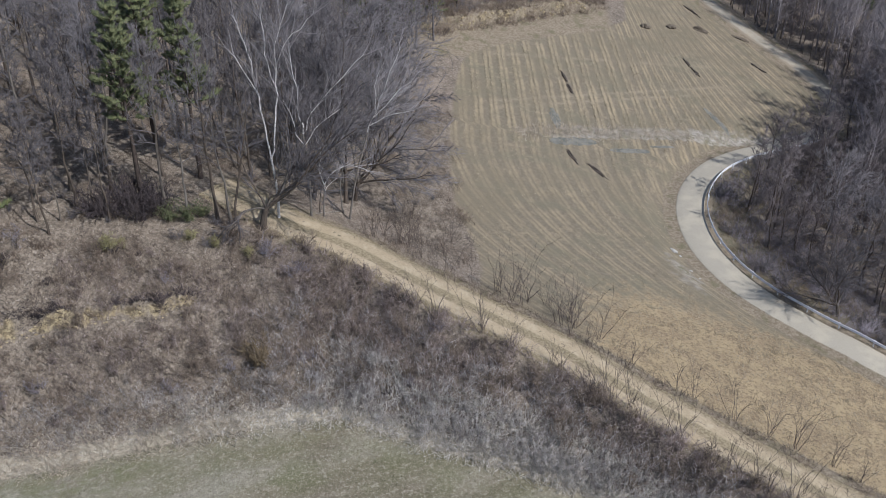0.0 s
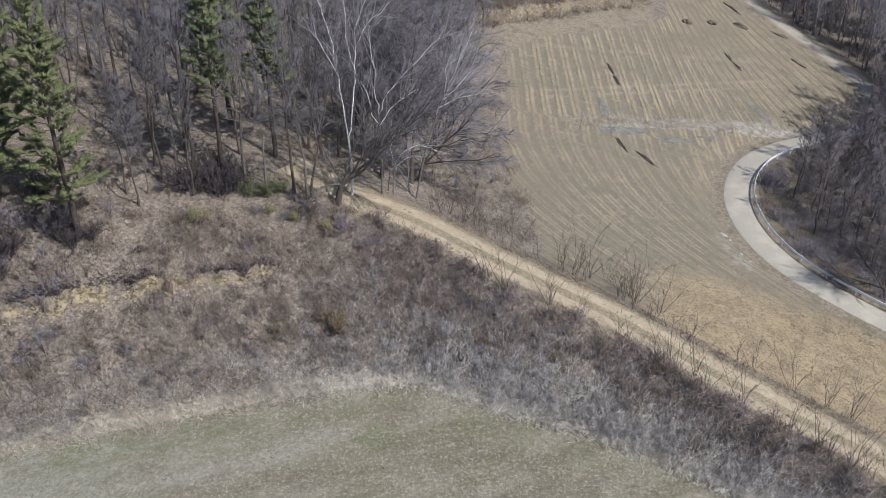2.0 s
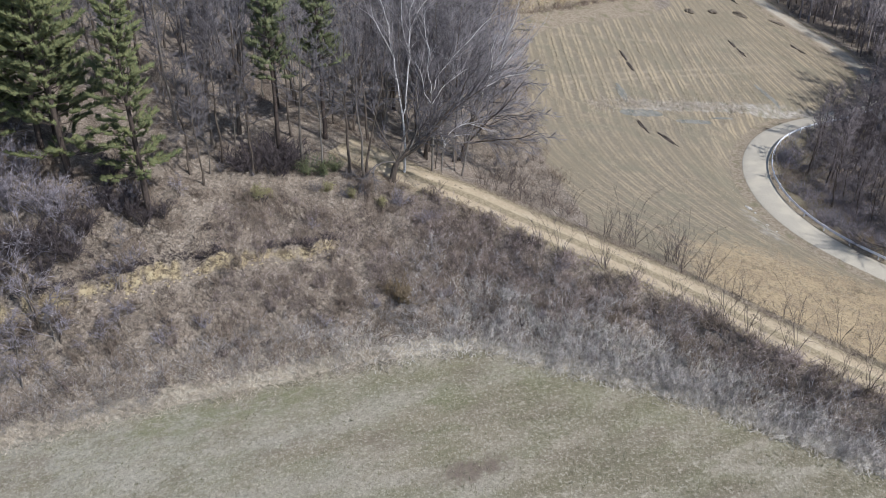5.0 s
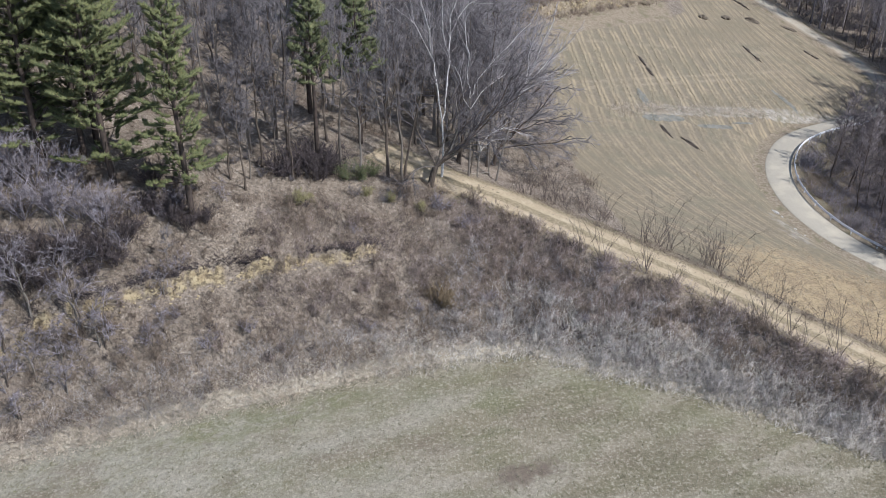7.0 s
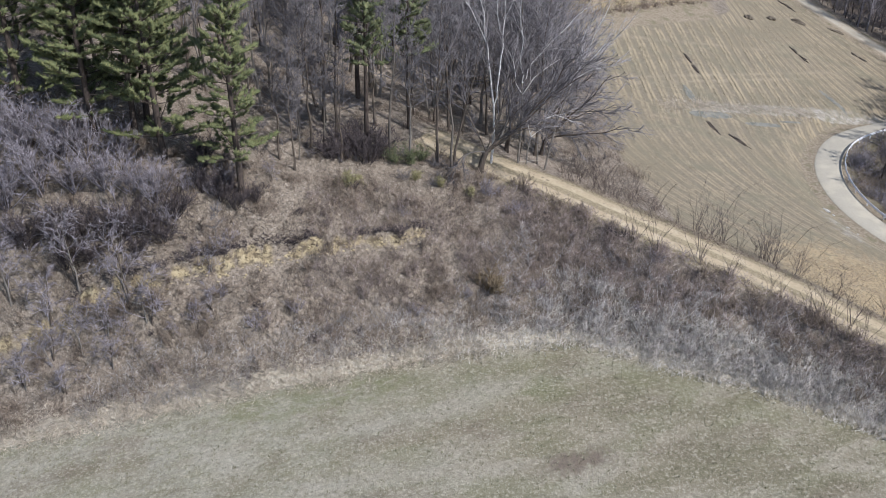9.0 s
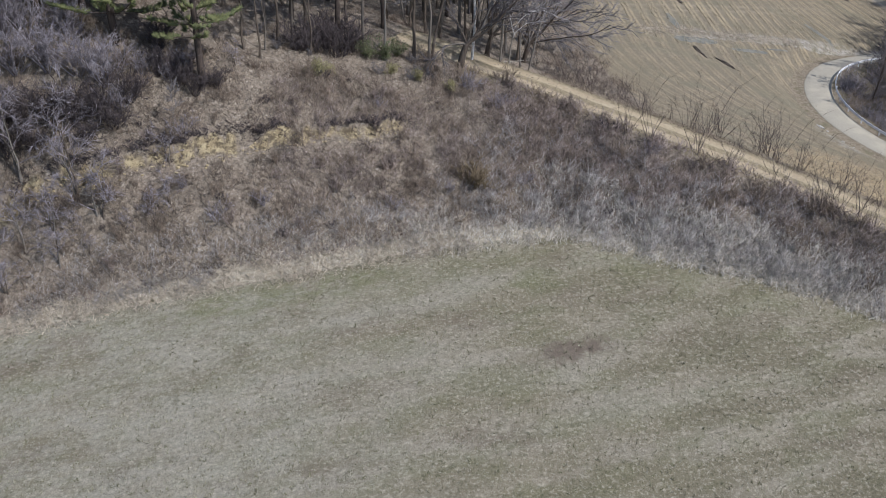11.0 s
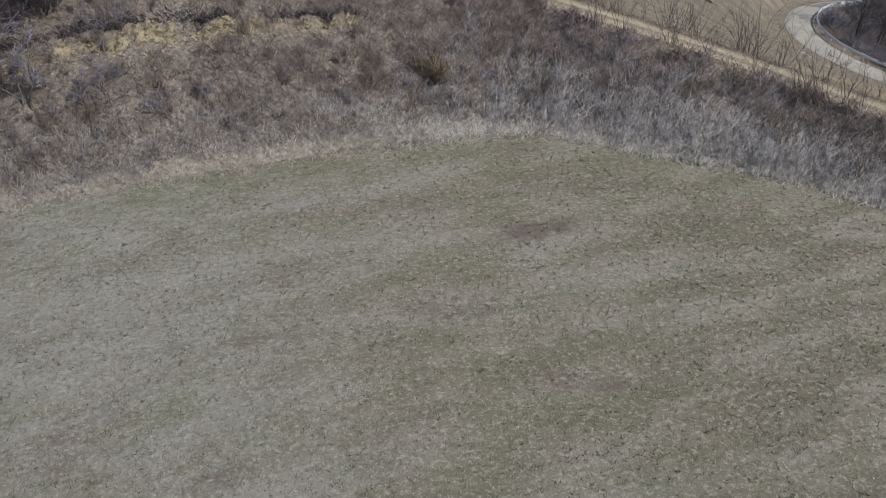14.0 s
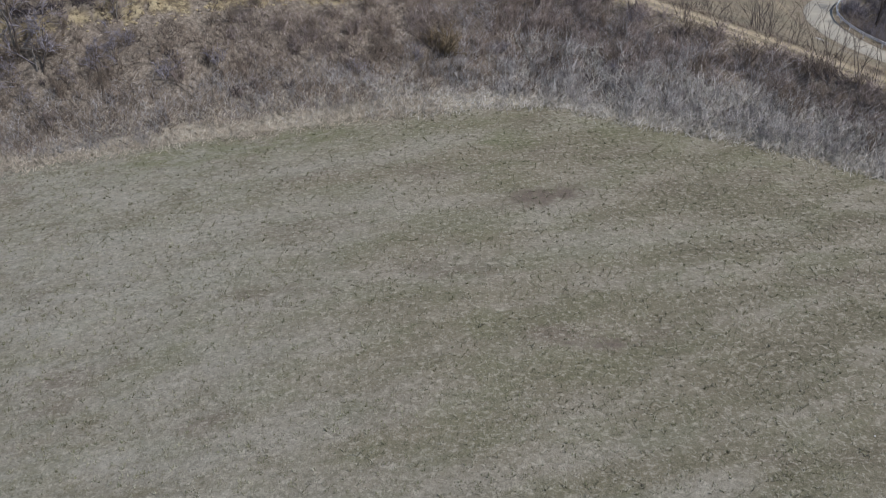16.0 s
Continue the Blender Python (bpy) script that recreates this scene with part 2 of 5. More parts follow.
    pale = n.mix(pale, (0.15, 0.145, 0.085), n.math("MULTIPLY", n.step(n.noise(0.9, 5, 0.7), 0.50, 0.60), 0.7))
    verge = n.mix((0.20, 0.16, 0.115), (0.30, 0.25, 0.185), n.step(fine, 0.38, 0.62))
    verge = n.mix(verge, (0.125, 0.12, 0.065), n.math("MULTIPLY", n.step(mid, 0.5, 0.66), 0.55))
    sand = n.mix((0.43, 0.355, 0.222), (0.285, 0.225, 0.138), n.step(n.noise(1.8, 6, 0.7), 0.40, 0.60))
    sand = n.mix(sand, (0.10, 0.078, 0.055), n.math("MULTIPLY", n.step(n.noise(1.6, 6, 0.8), 0.46, 0.56), 0.85))
    soil = n.mix((0.178, 0.143, 0.112), (0.14, 0.114, 0.09), n.step(grit, 0.4, 0.6))
    herb = n.mix((0.12, 0.108, 0.072), (0.22, 0.185, 0.135), n.step(fine, 0.4, 0.62))
    col = litter
    for name, c, rag in (("herb", herb, 0.9), ("verge", verge, 0.5), ("field", field, 0.5), ("pale", pale, 1.2), ("gold", gold, 1.2), ("straw", bleached, 0.7), ("grass", mead, 0.7), ("bare", soil, 1.3), ("sand", sand, 0.5)):
        edge = n.math("ADD", n.attr(name), n.math("MULTIPLY", n.math("SUBTRACT", n.noise(1.1, 6, 0.75), 0.5), rag))
        col = n.mix(col, c, n.step(edge, 0.3, 0.7))
    n.bump(n.math("ADD", n.math("MULTIPLY", fine, 0.6), grit), 0.7, 0.12)
    return n.done(col)


def track_material():
    n = Nodes("dirt_track", 0.95, 0.1)
    fine, mid = n.noise(5.0, 6, 0.7), n.noise(0.7, 5, 0.65)
    dirt = n.mix((0.40, 0.325, 0.222), (0.325, 0.26, 0.175), n.step(fine, 0.38, 0.62))
    dirt = n.mix(dirt, (0.455, 0.378, 0.27), n.math("MULTIPLY", n.step(mid, 0.46, 0.66), 0.7))
    weed = n.mix((0.19, 0.155, 0.10), (0.31, 0.255, 0.17), n.step(fine, 0.4, 0.6))
    edge = n.math("ADD", n.attr("weed"), n.math("MULTIPLY", n.math("SUBTRACT", n.noise(1.3, 6, 0.75), 0.5), 0.8))
    n.bump(fine, 0.5, 0.05)
    return n.done(n.mix(dirt, weed, n.step(edge, 0.3, 0.7)))


def road_material():
    n = Nodes("pale_worn_road", 0.85, 0.25)
    fine, mid = n.noise(9.0, 5, 0.7), n.noise(0.4, 5, 0.6)
    col = n.mix((0.41, 0.370, 0.300), (0.34, 0.306, 0.245), n.step(fine, 0.35, 0.65))
    col = n.mix(col, (0.465, 0.412, 0.322), n.math("MULTIPLY", n.step(mid, 0.45, 0.7), 0.8))
    # Browns the dirty edges, and the far stretch in place of tree shade.
    dirt = n.math("ADD", n.attr("weed"), n.math("MULTIPLY", n.math("SUBTRACT", n.noise(0.9, 6, 0.75), 0.5), 0.9))
    n.bump(fine, 0.25, 0.02)
    return n.done(n.mix(col, (0.26, 0.205, 0.145), n.math("MULTIPLY", n.step(dirt, 0.45, 0.9), 0.8)))


M_GROUND, M_TRACK, M_ROAD = ground_material(), track_material(), road_material()

# ---- plan curves and heights ----
def lerp_table(v, table):
    """Smooth piecewise interpolation along (v, value) pairs."""
    xs = [p[0] for p in table]
    ys = [p[1] for p in table]
    return np.interp(v, xs, ys)

EDGE = [(-120, 36.0), (-62, 43.0), (-50.6, 45.6), (-44.2, 47.1), (-37.5, 48.7), (-31, 50.2), (-24.5, 51.8), (-18, 53.4), (-13, 54.5), (-8.5, 55.1), (-5.8, 54.1), (-2.8, 53.0), (0.3, 52.0), (5, 50.8), (9.8, 49.2), (14, 47.1), (20.2, 44.4), (60, 25.0)]
FOOT = [(-120, 48.1), (-55, 49.6), (-45, 49.2), (-36, 49.8), (-29, 50.9), (-22, 51.9), (-15, 53.5), (-10, 54.9), (-7.8, 55.2), (-4.5, 54.0), (0.5, 52.3), (5, 50.6), (10, 49.0), (15, 47.6), (22, 44.6), (60, 24.6)]
TRACK = [(-120, 125.0), (-60, 97.0), (-40, 87.0), (-30, 80.6), (-21, 74.7), (-14.5, 70.8), (-9, 68.9), (-4, 66.0), (1, 63.2), (6, 60.8), (10.5, 58.3), (15, 55.2), (19, 52.6), (22, 50.7), (26, 48.5), (30, 46.3), (36, 43.0), (43, 39.2), (51, 34.9), (60, 30.0)]
TRACK_Z = [(-60, 18.0), (-40, 12.5), (-28, 9.5), (-15, 7.0), (-7, 5.0), (0, 3.6), (7, 1.9), (14, 0.1), (22, -1.8), (30, -3.8), (60, -9.0)]
FIELD = [(-100, 0.5), (60, -1.2), (70, -1.7), (80, -1.7), (90, -1.3), (100, -0.1), (110, 1.7), (120, 3.5), (146, 8.1), (200, 17.0), (400, 40.0), (3000, 60.0)]


def smooth(a, b, v):
    u = np.clip((v - a) / (b - a), 0, 1)
    return u * u * (3 - 2 * u)


def grass_height(x, y):
    return -7.2 + 0.18 * (y - 30) - 0.0013 * np.minimum((x + 15) ** 2, 2500)


def field_height(x, y):
    side = np.where(x > 16, -0.20 * (np.minimum(x, 60) - 16), -0.19 * (np.maximum(x, -90) - 16))
    return lerp_table(y, FIELD) + side + 0.10 * np.clip(-x - 5, 0, 60)


def ground_height(x, y):
    x = np.asarray(x, float)
    y = np.asarray(y, float)
    ye = lerp_table(x, FOOT)
    yt = lerp_table(x, TRACK)
    zt = lerp_table(x, TRACK_Z)
    left = smooth(-14, -24, x)
    # the bank's shoulder: just before the track, or nearer where the wood stands
    ys = yt - 2.6 - left * np.clip(yt - ye - 15.5, 0, 60)
    zs = zt - 0.3 - left * 2.2
    ge = grass_height(x, ye)
    u = np.clip((y - ye) / (ys - ye), 0, 1)
    bank = ge + (zs - ge) * (0.75 * u + 0.25 * smooth(0, 1, u))
    f = field_height(x, y)
    fb = field_height(x, yt + 2.2)
    fade = np.exp(-np.clip(y - yt - 2.2, 0, 400) / 7)
    beyond = f + (zt - fb) * fade
    mid = zs + (zt - zs) * np.clip((y - ys) / np.maximum(yt - 2.0 - ys, 0.3), 0, 1)
    z = np.where(y < ye, grass_height(x, y), np.where(y < ys, bank, np.where(y < yt + 2.2, mid, beyond)))
    return z

# ---- the lie of the land ----
ROAD = [(43.6, 190), (44.6, 172), (48.5, 162), (53.4, 151), (58.8, 141), (61, 131), (57.6, 122.5), (50, 116), (41, 110.2), (35.2, 105.2), (31.6, 99.8), (29.7, 94.6), (29.1, 89.6), (29.5, 85), (30.9, 80.6), (33.2, 76.8), (36.4, 73.4), (40, 70.2), (46, 65), (60, 54), (90, 32)]
LEDGE = [(-70, 50.0), (-53, 53.2), (-50.5, 54.7), (-47, 55.2), (-43.8, 55.7), (-41, 56.6), (-38.2, 57.2), (-34.9, 58.3), (-33.2, 58.8), (-30, 59.6), (-27.2, 60.6), (-23.5, 61.5), (-20.6, 62.9), (0, 70)]
FIELD_LEFT = [(50, 0), (60, 1), (66, 3.0), (72, 3.5), (78, 2.8), (85, 1.0), (95, 0.4), (103, 0.6), (112, 1.0), (120, 2.0), (124, 3.5), (129, 9), (134, 16), (140, 25), (146, 30), (170, 33), (400, 40)]
FURROW = 2.1


def spline(points, step=0.5):
    """A Catmull-Rom curve through plan points, at even steps."""
    p = [Vector(q) for q in points]
    p = [2 * p[0] - p[1]] + p + [2 * p[-1] - p[-2]]
    out = []
    for a, b, c, d in zip(p, p[1:], p[2:], p[3:]):
        k = max(2, int((c - b).length / step))
        for i in range(k):
            t = i / k
            out.append(0.5 * (2 * b + (c - a) * t + (2 * a - 5 * b + 4 * c - d) * t * t + (3 * b - a - 3 * c + d) * t ** 3))
    out.append(p[-2])
    return np.array([tuple(v) for v in out])


ROAD_LINE = spline(ROAD)
TRACK_LINE = spline([(x, y) for x, y in TRACK if -100 < x < 70])


def near(x, y, line):
    """Distance to a plan curve and the index of its nearest point."""
    x, y = np.ravel(x), np.ravel(y)
    dist, idx = np.full(x.shape, 1e9), np.zeros(x.shape, int)
    for s in range(0, len(x), 20000):
        d = (x[s:s + 20000, None] - line[None, :, 0]) ** 2 + (y[s:s + 20000, None] - line[None, :, 1]) ** 2
        idx[s:s + 20000] = d.argmin(1)
        dist[s:s + 20000] = np.sqrt(d.min(1))
    return dist, idx


ROAD_Z = np.convolve(np.pad(ground_height(ROAD_LINE[:, 0], ROAD_LINE[:, 1]), 12, mode="edge"), np.ones(25) / 25, "valid")


TRACK_BED = np.convolve(np.pad(ground_height(TRACK_LINE[:, 0], TRACK_LINE[:, 1]), 7, mode="edge"), np.ones(15) / 15, "valid")


def wobble(x, y, scale, seed=0.0):
    """Cheap smooth noise, about -1 to 1."""
    x, y = x / scale + seed * 17.3, y / scale - seed * 9.1
    return (np.sin(1.3 * x + 2.1 * y) + np.sin(2.7 * x - 1.1 * y + 1.7) + np.sin(-1.9 * x + 3.3 * y + 0.6) + np.sin(4.3 * x + 3.7 * y + 2.2) * 0.6) / 3.2


def ledge_line(x):
    """The ragged rim of the sandy ledge, in plan."""
    x = np.asarray(x, float)
    return lerp_table(x, LEDGE) + 0.18 * wobble(x, x * 0.3, 2.0, 3) + 0.12 * wobble(x, x * 0.2, 0.6, 7)


def land(x, y):
    """Height of the ground, with the road's bench, the sandy ledge and small unevenness."""
    x, y = np.asarray(x, float), np.asarray(y, float)
    shape = np.broadcast(x, y).shape
    x, y = np.broadcast_to(x, shape).ravel(), np.broadcast_to(y, shape).ravel()
    z = ground_height(x, y)
    ye, yt = lerp_table(x, EDGE), lerp_table(x, TRACK)
    rough = smooth(ye, ye + 3, y) * (1 - smooth(yt - 3.5, yt - 2, y)) + smooth(yt + 2.5, yt + 5, y) * (x < 0)
    z = z + 0.35 * rough * wobble(x, y, 2.6) + 0.15 * rough * wobble(x, y, 0.9, 1)
    z = z + 0.07 * wobble(x, y, 3.0, 2) * (1 - rough) * smooth(60, 40, y)
    yl = ledge_line(x)
    size = smooth(-66, -52, x) * (1 - smooth(-26, -19, x)) * (0.75 + 0.25 * wobble(x, 0 * x, 3.3, 5))
    z = z + size * (1.25 * smooth(yl - 0.35, yl + 0.12, y) - 0.7) * np.exp(-np.abs(y - yl) / 2.6)
    # the far scarp above the stubble
    yf = 130.4 + 0.75 * (x - 1) + 0.8 * wobble(x, 0 * x, 3.0, 4)
    z = z + 1.6 * smooth(yf - 0.4, yf + 0.5, y) * smooth(-16, -2, x) * (1 - smooth(20, 27, x)) * np.exp(-np.clip(y - yf, 0, 200) / 14)
    close = (x > 15) & (y > 20) & (y < 215)
    if close.any():
        d, i = near(x[close], y[close], ROAD_LINE)
        w = 1 - smooth(2.3, 6.0, d)
        side = z[close]
        z[close] = side + (ROAD_Z[i] - side) * w
    close = np.abs(y - yt) < 9
    if close.any():
        d, i = near(x[close], y[close], TRACK_LINE)
        z[close] += (TRACK_BED[i] - z[close]) * (1 - smooth(2.4, 4.0, d))
        z[close] += 0.32 * np.exp(-((d - 3.1) / 0.42) ** 2) * (y[close] > yt[close]) * smooth(-10, -2, x[close])
    return z.reshape(shape)


def row_coordinate(x, y):
    bend = 0.014 * np.clip(103 - y, 0, 40) ** 2
    lean = 0.03 * (y - 107) + 0.30 * (y - 112) * smooth(26, 46, x)
    return np.where(y < 105, x - bend, x + lean + 0.7)


def graded(fine_lo, fine_hi, step, lo, hi, grow=1.25):
    a = list(np.arange(fine_lo, fine_hi + step, step))
    s = step
    while a[-1] < hi:
        s *= grow
        a.append(a[-1] + s)
    s = step
    while a[0] > lo:
        s *= grow
        a.insert(0, a[0] - s)
    return np.array(a)


def mesh_of(name, verts, faces, material, smooth_shade=True):
    me = bpy.data.meshes.new(name)
    me.from_pydata([tuple(v) for v in np.asarray(verts).tolist()], [], [tuple(f) for f in np.asarray(faces).tolist()] if not isinstance(faces, list) else faces)
    if material:
        me.materials.append(material)
    if smooth_shade:
        me.shade_smooth()
    me.update()
    return me


def attribute(me, name, values):
    a = me.attributes.new(name, "FLOAT", "POINT")
    a.data.foreach_set("value", np.asarray(values, np.float32).ravel())


def zones(x, y):
    """How far each kind of ground cover holds at a place, 0 to 1."""
    ye, yt = lerp_table(x, EDGE), lerp_table(x, TRACK)
    rd, ri = near(x, y, ROAD_LINE)
    inside = smooth(-1.2, 1.2, x - lerp_table(y, FIELD_LEFT)) * smooth(yt + 2.5, yt + 4.5, y) * (1 - smooth(176, 186, y))
    # inner side of the bend is wood, outer side is field
    tx = np.gradient(ROAD_LINE[:, 0])[ri]
    ty = np.gradient(ROAD_LINE[:, 1])[ri]
    side = tx * (y - ROAD_LINE[ri, 1]) - ty * (x - ROAD_LINE[ri, 0])
    outer = 1 - smooth(-0.6, 0.6, side / np.maximum(np.hypot(tx, ty), 1e-6))
    field = inside * outer
    ditch_y = 102.0 + 0.30 * x
    ditch = np.exp(-((y - ditch_y + 0.3) / 2.6) ** 4) * field
    strip = smooth(2.5, 4.0, rd)
    z = {
        "grass": 1 - smooth(ye - 0.7, ye + 0.3, y),
        "straw": smooth(ye - 0.6, ye - 0.1, y) * (1 - smooth(ye + 0.7, ye + 1.9 + 2.2 * smooth(-30, -44, x), y)) * (0.75 + 0.25 * wobble(x, y, 2.3, 11)),
        "field": field * strip,
        "gold": field * (1 - smooth(60, 86, y + 0.25 * (x - 20))) * smooth(4, 22, x) * strip,
        "pale": np.clip(ditch * (0.50 * smooth(8, 18, x) + 0.1) * (y > ditch_y - 1.2) + 0.55 * field * np.exp(-((x - 25.5 + 0.3 * (y - 80)) / 2.6) ** 2 - ((y - 79.5) / 6.0) ** 2), 0, 1),
        "verge": np.clip((1 - strip) * outer + ditch + smooth(4.2, 2.4, np.abs(y - yt)) * smooth(-24, -20, x) + (1 - outer) * smooth(3.2, 2.2, rd) * 0.8 + smooth(118, 124, y - 0.4 * x) * (1 - smooth(134, 136, y - 0.6 * x)) * smooth(-12, -4, x) * (1 - smooth(24, 30, x)), 0, 1),
        "herb": (1 - outer) * smooth(13, 5, rd) * 0.8 * (x > 26) * (y < 122),
        "bare": np.clip(np.exp(-(((x + 9.6) + 0.3 * (y - 42.1)) / 4.2) ** 2 - (((y - 42.1) - 0.26 * (x + 9.6)) / 1.5) ** 2) * 0.70 + np.exp(-((x + 8.2) / 3.6) ** 2 - (((y - 28.4) - 0.10 * (x + 8.2)) / 0.6) ** 2) * 0.6 + np.exp(-((x + 1.0) / 2.5) ** 2 - (((y - 39.2) - 0.2 * (x + 1.0)) / 0.8) ** 2) * 0.42, 0, 1),
    }
    z["lush"] = np.exp(-((ye - y - 2.3) / 1.8) ** 2) * (smooth(-42, -35, x) * (1 - smooth(-26, -19, x)) + 0.4 * smooth(-22, -12, x) * (1 - smooth(2, 14, x)))
    z["dull"] = smooth(-16, 8, x)
    # Paler grass to the left, with the haze over it put into the colour.
    z["dry"] = smooth(-12, -38, x)
    yl = ledge_line(x)
    near_ledge = (1 - smooth(yl - 0.05, yl + 0.30, y)) * smooth(yl - 0.85, yl - 0.2, y) * smooth(-66, -56, x) * (1 - smooth(-23, -19, x)) * (0.70 + 0.5 * wobble(x, y, 0.7, 6) + 0.4 * wobble(x, 0 * x, 1.5, 12))
    yf = 130.4 + 0.75 * (x - 1) + 0.8 * wobble(x, 0 * x, 3.0, 4)
    far = (0.5 + 0.4 * wobble(x, y, 1.4, 8)) * np.exp(-((y - yf - 0.1) / 0.55) ** 2) * smooth(-14, -4, x) * (1 - smooth(18, 25, x))
    z["sand"] = np.clip(near_ledge + far * 0.9, 0, 1)
    return z


def build_ground():
    xs, ys = graded(-62, 66, 0.42, -2600, 2600), graded(14, 150, 0.42, -900, 3600)
    gx, gy = np.meshgrid(xs, ys)
    x, y = gx.ravel(), gy.ravel()
    z = land(x, y)
    far = smooth(250, 1200, np.hypot(x, y))
    z = z * (1 - far) + far * 15.0
    nx, ny = len(xs), len(ys)
    i = (np.arange(ny - 1)[:, None] * nx + np.arange(nx - 1)[None]).ravel()
    me = mesh_of("ground", np.c_[x, y, z], np.c_[i, i + 1, i + 1 + nx, i + nx], M_GROUND)
    for name, v in zones(x, y).items():
        attribute(me, name, v)
    attribute(me, "row", row_coordinate(x, y))
    attribute(me, "rows", 0.72 + 0.28 * smooth(100, 108, y))
    cross = y - 111.2 - 0.48 * (x - 7.8)
    wheel = np.exp(-((cross - 0.9) / 0.35) ** 2) + np.exp(-((cross + 0.9) / 0.35) ** 2) + 0.8 * np.exp(-((cross - 11.5 + 0.2 * (x - 20)) / 0.5) ** 2)
    attribute(me, "wheel", wheel * smooth(4, 8, x) * (1 - smooth(40, 46, x)))
    tagged(new("ground", me), "rolling ground with dry meadow, leaf litter and stubble field", "ground", kind="structure")


def ribbon(name, line, zline, offsets, lifts, material, weeds, label, category, dirt=0.0):
    """A strip of way along a plan curve; offsets to the right, lifts above the bed."""
    t = np.gradient(line, axis=0)
    t /= np.linalg.norm(t, axis=1)[:, None]
    nrm = np.c_[t[:, 1], -t[:, 0]]
    k = len(offsets)
    v = np.zeros((len(line), k, 3))
    for j, (o, h) in enumerate(zip(offsets, lifts)):
        v[:, j, 0], v[:, j, 1] = line[:, 0] + nrm[:, 0] * o, line[:, 1] + nrm[:, 1] * o
        v[:, j, 2] = zline + h
    i = (np.arange(len(line) - 1)[:, None] * k + np.arange(k - 1)[None]).ravel()
    me = mesh_of(name, v.reshape(-1, 3), np.c_[i, i + k, i + k + 1, i + 1], material)
    # dirt browns the strip beyond y 116; on the road this paints tree shade.
    attribute(me, "weed", (np.array(weeds, float)[None] + dirt * smooth(116, 128, line[:, 1])[:, None]).ravel())
    return tagged(new(name, me), label, category, kind="structure")


build_ground()
# The last value browns the far road: some dirt, mostly painted tree shade.
ribbon("road", ROAD_LINE, ROAD_Z, (-1.9, -1.7, -1.55, -0.8, 0, 0.8, 1.55, 1.7, 1.9), (-0.25, 0.0, 0.05, 0.07, 0.08, 0.07, 0.05, 0.0, -0.25), M_ROAD, (1, 0.8, 0.45, 0, 0, 0, 0.35, 0.7, 1), "pale worn narrow paved road bending round the wood", "road", 0.6)
TL, TZ = TRACK_LINE[TRACK_LINE[:, 0] > -22.5], TRACK_BED[TRACK_LINE[:, 0] > -22.5]
ribbon("dirt_track", TL, TZ, (-2.6, -2.2, -1.7, -1.0, -0.45, 0, 0.45, 1.0, 1.7, 2.2, 2.6), (-0.35, 0.08, 0.06, 0.03, 0.09, 0.12, 0.09, 0.03, 0.06, 0.08, -0.35), M_TRACK, (1, 0.8, 0.5, -0.25, 0.6, 0.8, 0.6, -0.25, 0.5, 0.8, 1), "sandy two-rut dirt track with a weedy middle", "track")

# ---- helpers for plants ----
class Tubes:
    """Collects tapered round stems into one mesh."""

    def __init__(self):
        self.v, self.f, self.n = [], [], 0

    def tube(self, nodes, radii, sides=5):
        nodes = np.asarray(nodes, float)
        t = np.gradient(nodes, axis=0)
        t /= np.linalg.norm(t, axis=1)[:, None] + 1e-9
        ref = np.where(np.abs(t[:, 2:3]) > 0.9, np.array([[1.0, 0, 0]]), np.array([[0, 0, 1.0]]))
        a = np.cross(t, ref)
        a /= np.linalg.norm(a, axis=1)[:, None] + 1e-9
        b = np.cross(t, a)
        ang = np.arange(sides) * 2 * np.pi / sides
        r = np.asarray(radii, float)[:, None, None]
        ring = nodes[:, None] + r * (np.cos(ang)[None, :, None] * a[:, None] + np.sin(ang)[None, :, None] * b[:, None])
        k = len(nodes)
        self.v.append(ring.reshape(-1, 3))
        i, j = np.meshgrid(np.arange(k - 1), np.arange(sides), indexing="ij")
        j2 = (j + 1) % sides
        f = np.stack([i * sides + j, i * sides + j2, (i + 1) * sides + j2, (i + 1) * sides + j], -1).reshape(-1, 4)
        self.f.append(f + self.n)
        self.n += k * sides

    def sticks(self, a, b, ra, sides=3):
        """Many thin stems at once, each tapering to a point."""
        a, b = np.asarray(a, float), np.asarray(b, float)
        m = len(a)
        t = b - a
        t = t / (np.linalg.norm(t, axis=1)[:, None] + 1e-9)
        ref = np.where(np.abs(t[:, 2:3]) > 0.9, np.array([[1.0, 0, 0]]), np.array([[0, 0, 1.0]]))
        u = np.cross(t, ref)
        u /= np.linalg.norm(u, axis=1)[:, None] + 1e-9
        w = np.cross(t, u)
        ang = np.arange(sides) * 2 * np.pi / sides
        off = np.cos(ang)[None, :, None] * u[:, None] + np.sin(ang)[None, :, None] * w[:, None]
        ra = np.broadcast_to(ra, m)[:, None, None]
        v = np.concatenate([a[:, None] + off * ra, b[:, None]], 1).reshape(-1, 3)
        j = np.arange(sides)
        f = np.stack([j, (j + 1) % sides, 0 * j + sides, 0 * j - 1], -1)
        f = np.arange(m)[:, None, None] * (sides + 1) + f[None] + self.n
        f[..., 3] = -1
        self.v.append(v)
        self.f.append(f.reshape(-1, 4))
        self.n += m * (sides + 1)

    def mesh(self, name, material):
        f = np.concatenate(self.f)
        return mesh_of(name, np.concatenate(self.v), [tuple(q) for q in f[f[:, 3] >= 0].tolist()] + [tuple(q) for q in f[f[:, 3] < 0][:, :3].tolist()], material)


